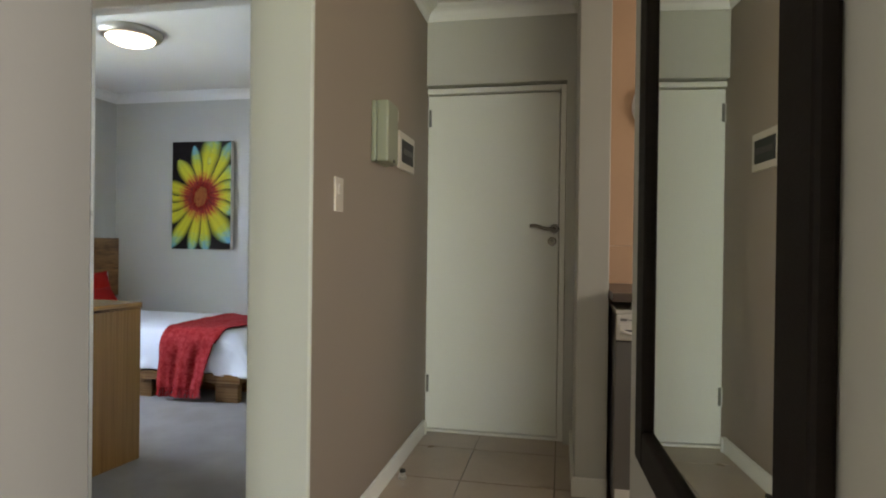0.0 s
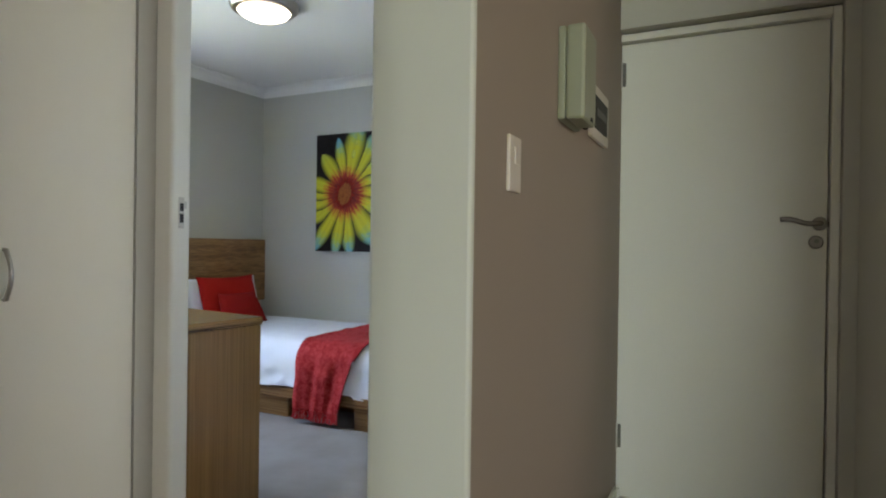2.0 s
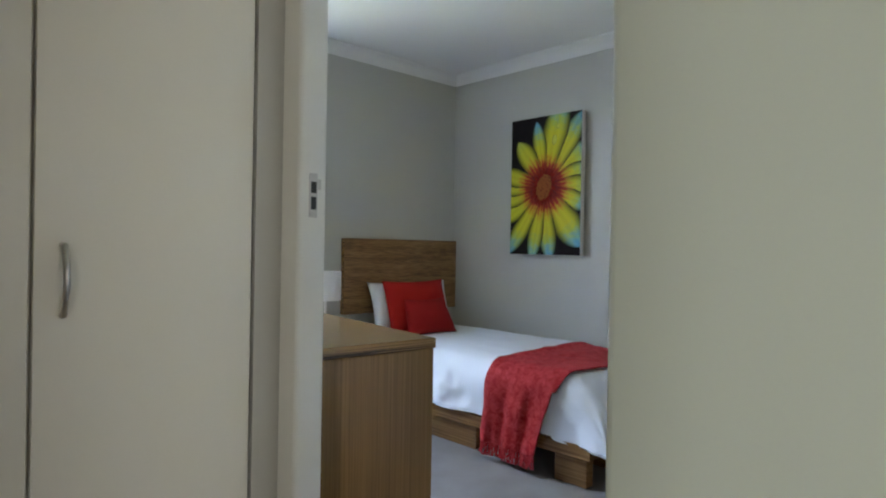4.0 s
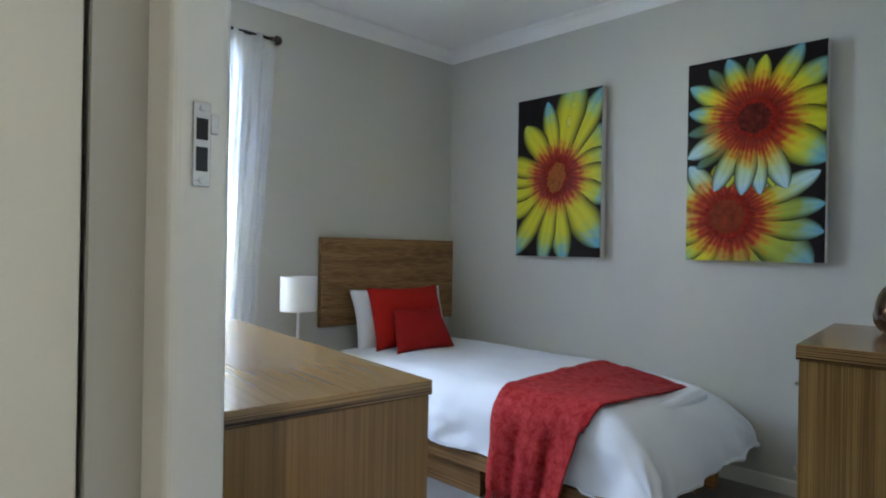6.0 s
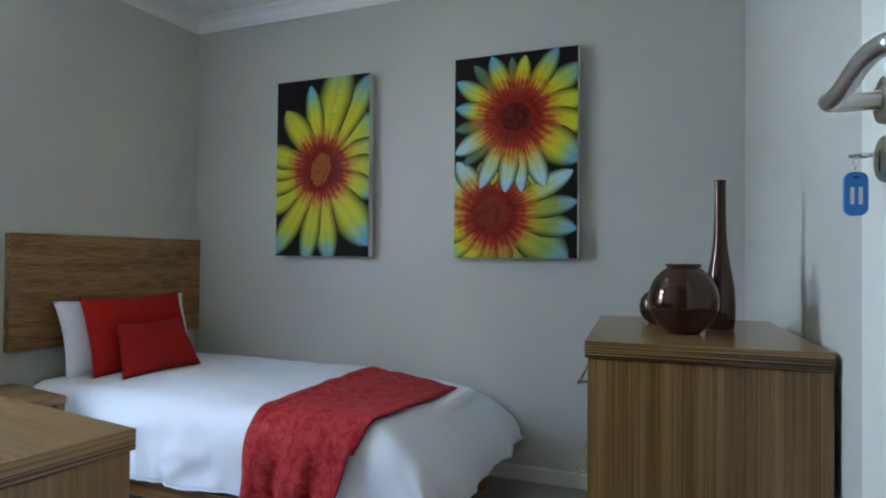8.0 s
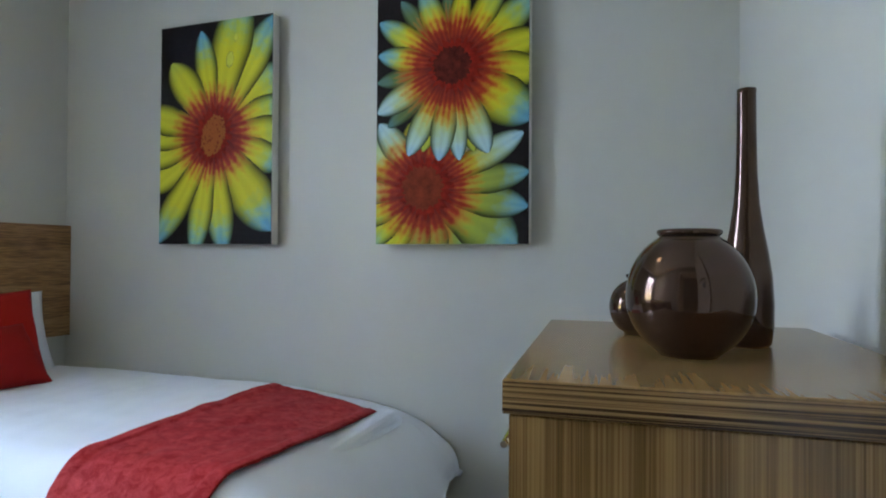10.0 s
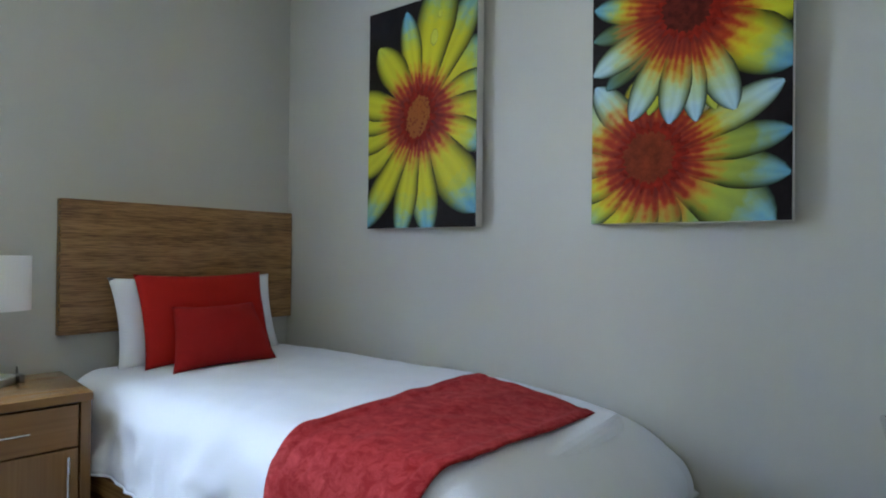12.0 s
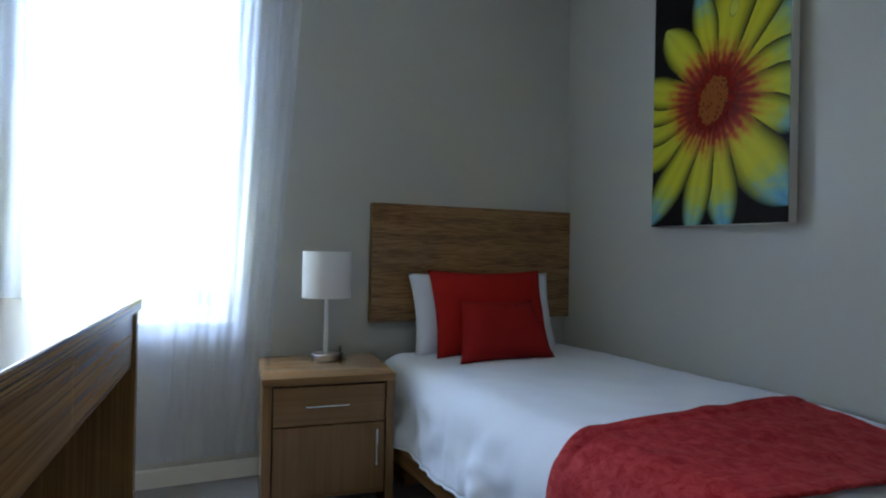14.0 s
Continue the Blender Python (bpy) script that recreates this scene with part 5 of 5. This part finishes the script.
# ---------------------------------------------------------------- kitchen
def wall_clock():
    c = thing("wall_clock", "round wall clock with a chrome rim and silver face", "clock", (0.622, 2.955, 1.815))
    at = pose(0, 0, 0, 90, 0, 0)
    r = 0.148
    part("rim", lathe_bm([(0, 0.0), (r, 0), (r, 0.028), (r - 0.006, 0.036), (r - 0.014, 0.034), (r - 0.018, 0.022), (r - 0.018, 0.012), (0, 0.012)], 64), M_NICKEL, c, "polished chrome rim", True, at)
    f = part("face", lathe_bm([(0, 0.0135), (r - 0.019, 0.0135), (r - 0.019, 0.0125), (0, 0.0125)], 64), M_CLOCK, c, at=at)
    for k in range(12):
        a = 2 * math.pi * k / 12
        ln, wd = (0.026, 0.005) if k in (3, 9) else (0.012, 0.003)
        part("hour_mark", box_bm(-wd / 2, wd / 2, -0.0147, -0.014, 0.118 - ln, 0.118), M_BLACK if k in (3, 9) else M_STEEL, f, at=pose(0, 0, 0, 0, math.degrees(a), 0) if k not in (0, 6) else pose(0, 0, 5, 0, 0, 0) @ pose(0, 0, -5, 0, math.degrees(a), 0))
    part("emblem", disc_bm(0, 0, 0.042, 0.042), M_SILVER, f, at=pose(0, -0.0142, 0))
    for nm, deg, ln, wd in (("hour_hand", -52, 0.055, 0.0045), ("minute_hand", 66, 0.11, 0.003)):
        part(nm, box_bm(-wd / 2, wd / 2, -0.0175, -0.0165, -0.012, ln), M_BLACK, c, at=pose(0, 0, 0, 0, deg, 0))
    for s, z in (("12", 0.078), ("6", -0.112)):
        cu = bpy.data.curves.new("numeral", "FONT")
        cu.body, cu.size, cu.align_x, cu.extrude = s, 0.042, "CENTER", 0.0003
        me = bpy.data.meshes.new_from_object(new("tmp_text", cu))
        bpy.data.objects.remove(bpy.data.objects["tmp_text"])
        me.materials.append(M_STEEL)
        ob = new("numeral", me)
        ob.matrix_basis = pose(0, -0.0146, z, 90, 0, 0)
        ob.parent = c


wall_clock()

wt = thing("worktop", "grey-brown laminate kitchen worktop", "worktop", (0.337, 2.275, 0.872))
part("slab", box_bm(0, 1.86, 0, 0.68, 0, 0.036, 0.004), M_COUNTER, wt)
part("end_panel", box_bm(0.665, 0.683, 0.03, 0.67, -0.872, -0.001), M_COUNTER, wt)
part("end_panel", box_bm(1.84, 1.858, 0.03, 0.67, -0.872, -0.001), M_COUNTER, wt)
tr = thing("tray", "thin white tray lying on the worktop", "tray", (0.62, 2.36, 0.908))
part("tray_base", box_bm(0, 0.4, 0, 0.26, 0.0, 0.006, 0.002), M_PLASTIC, tr)
part("tray_rim", join(box_bm(0, 0.4, 0, 0.008, 0.0065, 0.016), box_bm(0, 0.4, 0.252, 0.26, 0.0065, 0.016), box_bm(0, 0.008, 0.008, 0.252, 0.0065, 0.016), box_bm(0.392, 0.4, 0.008, 0.252, 0.0065, 0.016)), M_PLASTIC, tr)


def washing_machine():
    w = thing("washing_machine", "silver front-loading washing machine with a white control panel", "washing machine", (0.352, 2.30, 0.0))
    W, D, H = 0.595, 0.57, 0.838
    part("body", box_bm(0, W, 0.012, D, 0.02, H - 0.016, 0.006), M_SILVER, w)
    part("lid", box_bm(0, W, 0.0, D, H - 0.0155, H, 0.004), M_PLASTIC, w, "white top panel")
    pn = part("control_panel", box_bm(0.002, W - 0.002, -0.006, 0.0115, H - 0.125, H - 0.017, 0.006, 3), M_PLASTIC, w, "white plastic control panel")
    dr = part("detergent_drawer", box_bm(0.014, 0.185, -0.012, -0.0065, H - 0.118, H - 0.055, 0.003), M_PLASTIC, pn)
    part("grip_slot", box_bm(0.035, 0.165, -0.0131, -0.0122, H - 0.096, H - 0.079), M_BLACK, pn)
    lip = [(0.02 + 0.15 * k / 12, -0.014 - 0.010 * math.sin(math.pi * k / 12), H - 0.082 - 0.020 * math.sin(math.pi * min(1, (k + 1) / 9) / 2)) for k in range(13)]
    part("drawer_grip", tube_bm(lip, 0.008, 10), M_PLASTIC, pn, "scooped white grip", True)
    part("maker_plate", box_bm(0.018, 0.045, -0.0072, -0.0062, H - 0.045, H - 0.034), M_SILVER, pn)
    part("caption_bar", box_bm(0.048, 0.10, -0.0072, -0.0062, H - 0.042, H - 0.038), M_SILVER, pn)
    part("dial", lathe_bm([(0, 0.022), (0.02, 0.022), (0.024, 0.018), (0.026, 0.0)], 28), M_PLASTIC, pn, "round programme dial", at=pose(0.27, -0.006, H - 0.072, 90, 0, 0))
    part("dial_mark", box_bm(0.269, 0.271, -0.0295, -0.0285, H - 0.068, H - 0.05), M_BLACK, pn)
    for k in range(4):
        part("push_button", lathe_bm([(0, 0.008), (0.006, 0.008), (0.007, 0.0)], 16), M_PLASTIC, pn, at=pose(0.36 + k * 0.04, -0.006, H - 0.075, 90, 0, 0))
    cx, cz, R = 0.297, 0.475, 0.212
    at = pose(cx, 0.012, cz, 90, 0, 0)
    d = part("door", lathe_bm([(R, -0.004), (R + 0.004, 0.012), (R - 0.006, 0.03), (R - 0.03, 0.036), (R - 0.055, 0.028), (R - 0.062, 0.012), (R - 0.062, -0.004)], 64), M_RING, w, "silver ring of the loading door", True, at)
    part("bowl", lathe_bm([(R - 0.0625, 0.014), (R - 0.075, 0.016), (R - 0.095, 0.002), (R - 0.12, 0.0), (R - 0.15, 0.010), (R - 0.18, 0.016), (0, 0.018)], 64), M_DARKGLASS, d, "dark glass door bowl", True)
    part("gasket", lathe_bm([(R + 0.006, -0.001), (R + 0.012, 0.0), (R + 0.012, 0.005), (R + 0.005, 0.006)], 64), M_BLACK, w, smooth=True, at=at)
    part("seam", box_bm(0.004, W - 0.004, 0.0095, 0.0115, H - 0.131, H - 0.127), M_BLACK, w)
    part("kick_panel", box_bm(0.004, W - 0.004, 0.006, 0.0115, 0.02, 0.10, 0.003), M_PLASTIC, w)
    for x, y in ((0.05, 0.06), (W - 0.05, 0.06), (0.05, D - 0.05), (W - 0.05, D - 0.05)):
        part("foot", lathe_bm([(0, 0), (0.02, 0), (0.02, 0.012), (0.012, 0.0195), (0, 0.0195)], 14), M_BLACK, w, at=pose(x, y, 0))


M_RING = surface("silver_ring_plastic", (0.40, 0.38, 0.37), 0.3, 0.4, 0.04, 6, 120, 0.02)
M_DARKGLASS = surface("dark_door_glass", (0.016, 0.011, 0.009), 0.2, vary=0.5, scale=9, fine=40, bump=0.0, spec=0.16)
washing_machine()


# ---------------------------------------------------------------- tiles
def shared_tile(name, w, d, t):
    me = bpy.data.meshes.new(name)
    bm = box_bm(0, w, 0, d, 0, t)
    bmesh.ops.bevel(bm, geom=[e for e in bm.edges if all(v.co.z > t - 1e-5 for v in e.verts)], offset=0.0015, segments=1, affect="EDGES")
    bm.to_mesh(me)
    bm.free()
    me.materials.append(M_TILE)
    return me


fl = struct("floor_tiled", join(box_bm(-0.557, 2.8, -5.2, 0.4, -0.02, -0.006), box_bm(-4.1, 2.2, 0.4, 1.795, -0.02, -0.006), box_bm(XL - 0.01, 2.2, 1.795, 3.3, -0.02, -0.006)), M_GROUT, "beige ceramic tiled floor with dark grout", "floor")
PT, G = 0.43, 0.005
tile_mesh = shared_tile("tile", PT - G, PT - G, 0.006)
rest = []
for i in range(-9, 8):
    for j in range(-18, 8):
        x, y = -0.315 + i * PT, 2.50 + j * PT - 2 * PT
        x0, x1, y0, y1 = max(x, -4.09), min(x + PT - G, 2.19 if y > 0 else 2.79), max(y, -5.19), min(y + PT - G, 3.29)
        if y1 > 1.79 and x0 < XL and x1 > XL:
            x0 = XL
        elif y1 > 1.79 and x1 <= XL:
            y1 = 1.79
        if y1 <= 0.4:
            x0 = max(x0, -0.557)
        elif y0 < 0.4 and x1 <= -0.557:
            y0 = 0.4
        if x1 - x0 < 0.02 or y1 - y0 < 0.02:
            continue
        whole = abs(x1 - x0 - PT + G) < 1e-6 and abs(y1 - y0 - PT + G) < 1e-6
        if whole and -1.8 < x < 0.6 and y > -0.6:
            o = new("tile", tile_mesh)
            o.matrix_basis = pose(x, y, -0.006)
            o.parent = fl
        elif -1.8 < x < 0.6 and y > -0.6:
            o = part("tile", box_bm(x0, x1, y0, y1, -0.006, 0.0), M_TILE, fl)
        else:
            rest.append(box_bm(x0, x1, y0, y1, -0.006, 0.0))
tagged(part("outer_tiles", join(*rest), M_TILE, fl), kind="stuff")

kb = bpy.data.objects["wall_kitchen_back"]
for k in range(4):
    for z0, z1 in ((0.86, 1.101), (1.104, 2.38)):
        part("tile", box_bm(0.337 + k * 0.603, min(2.199, 0.337 + k * 0.603 + 0.60), 2.953, 2.9598, z0, z1, 0.001, 1), M_KTILE, kb)
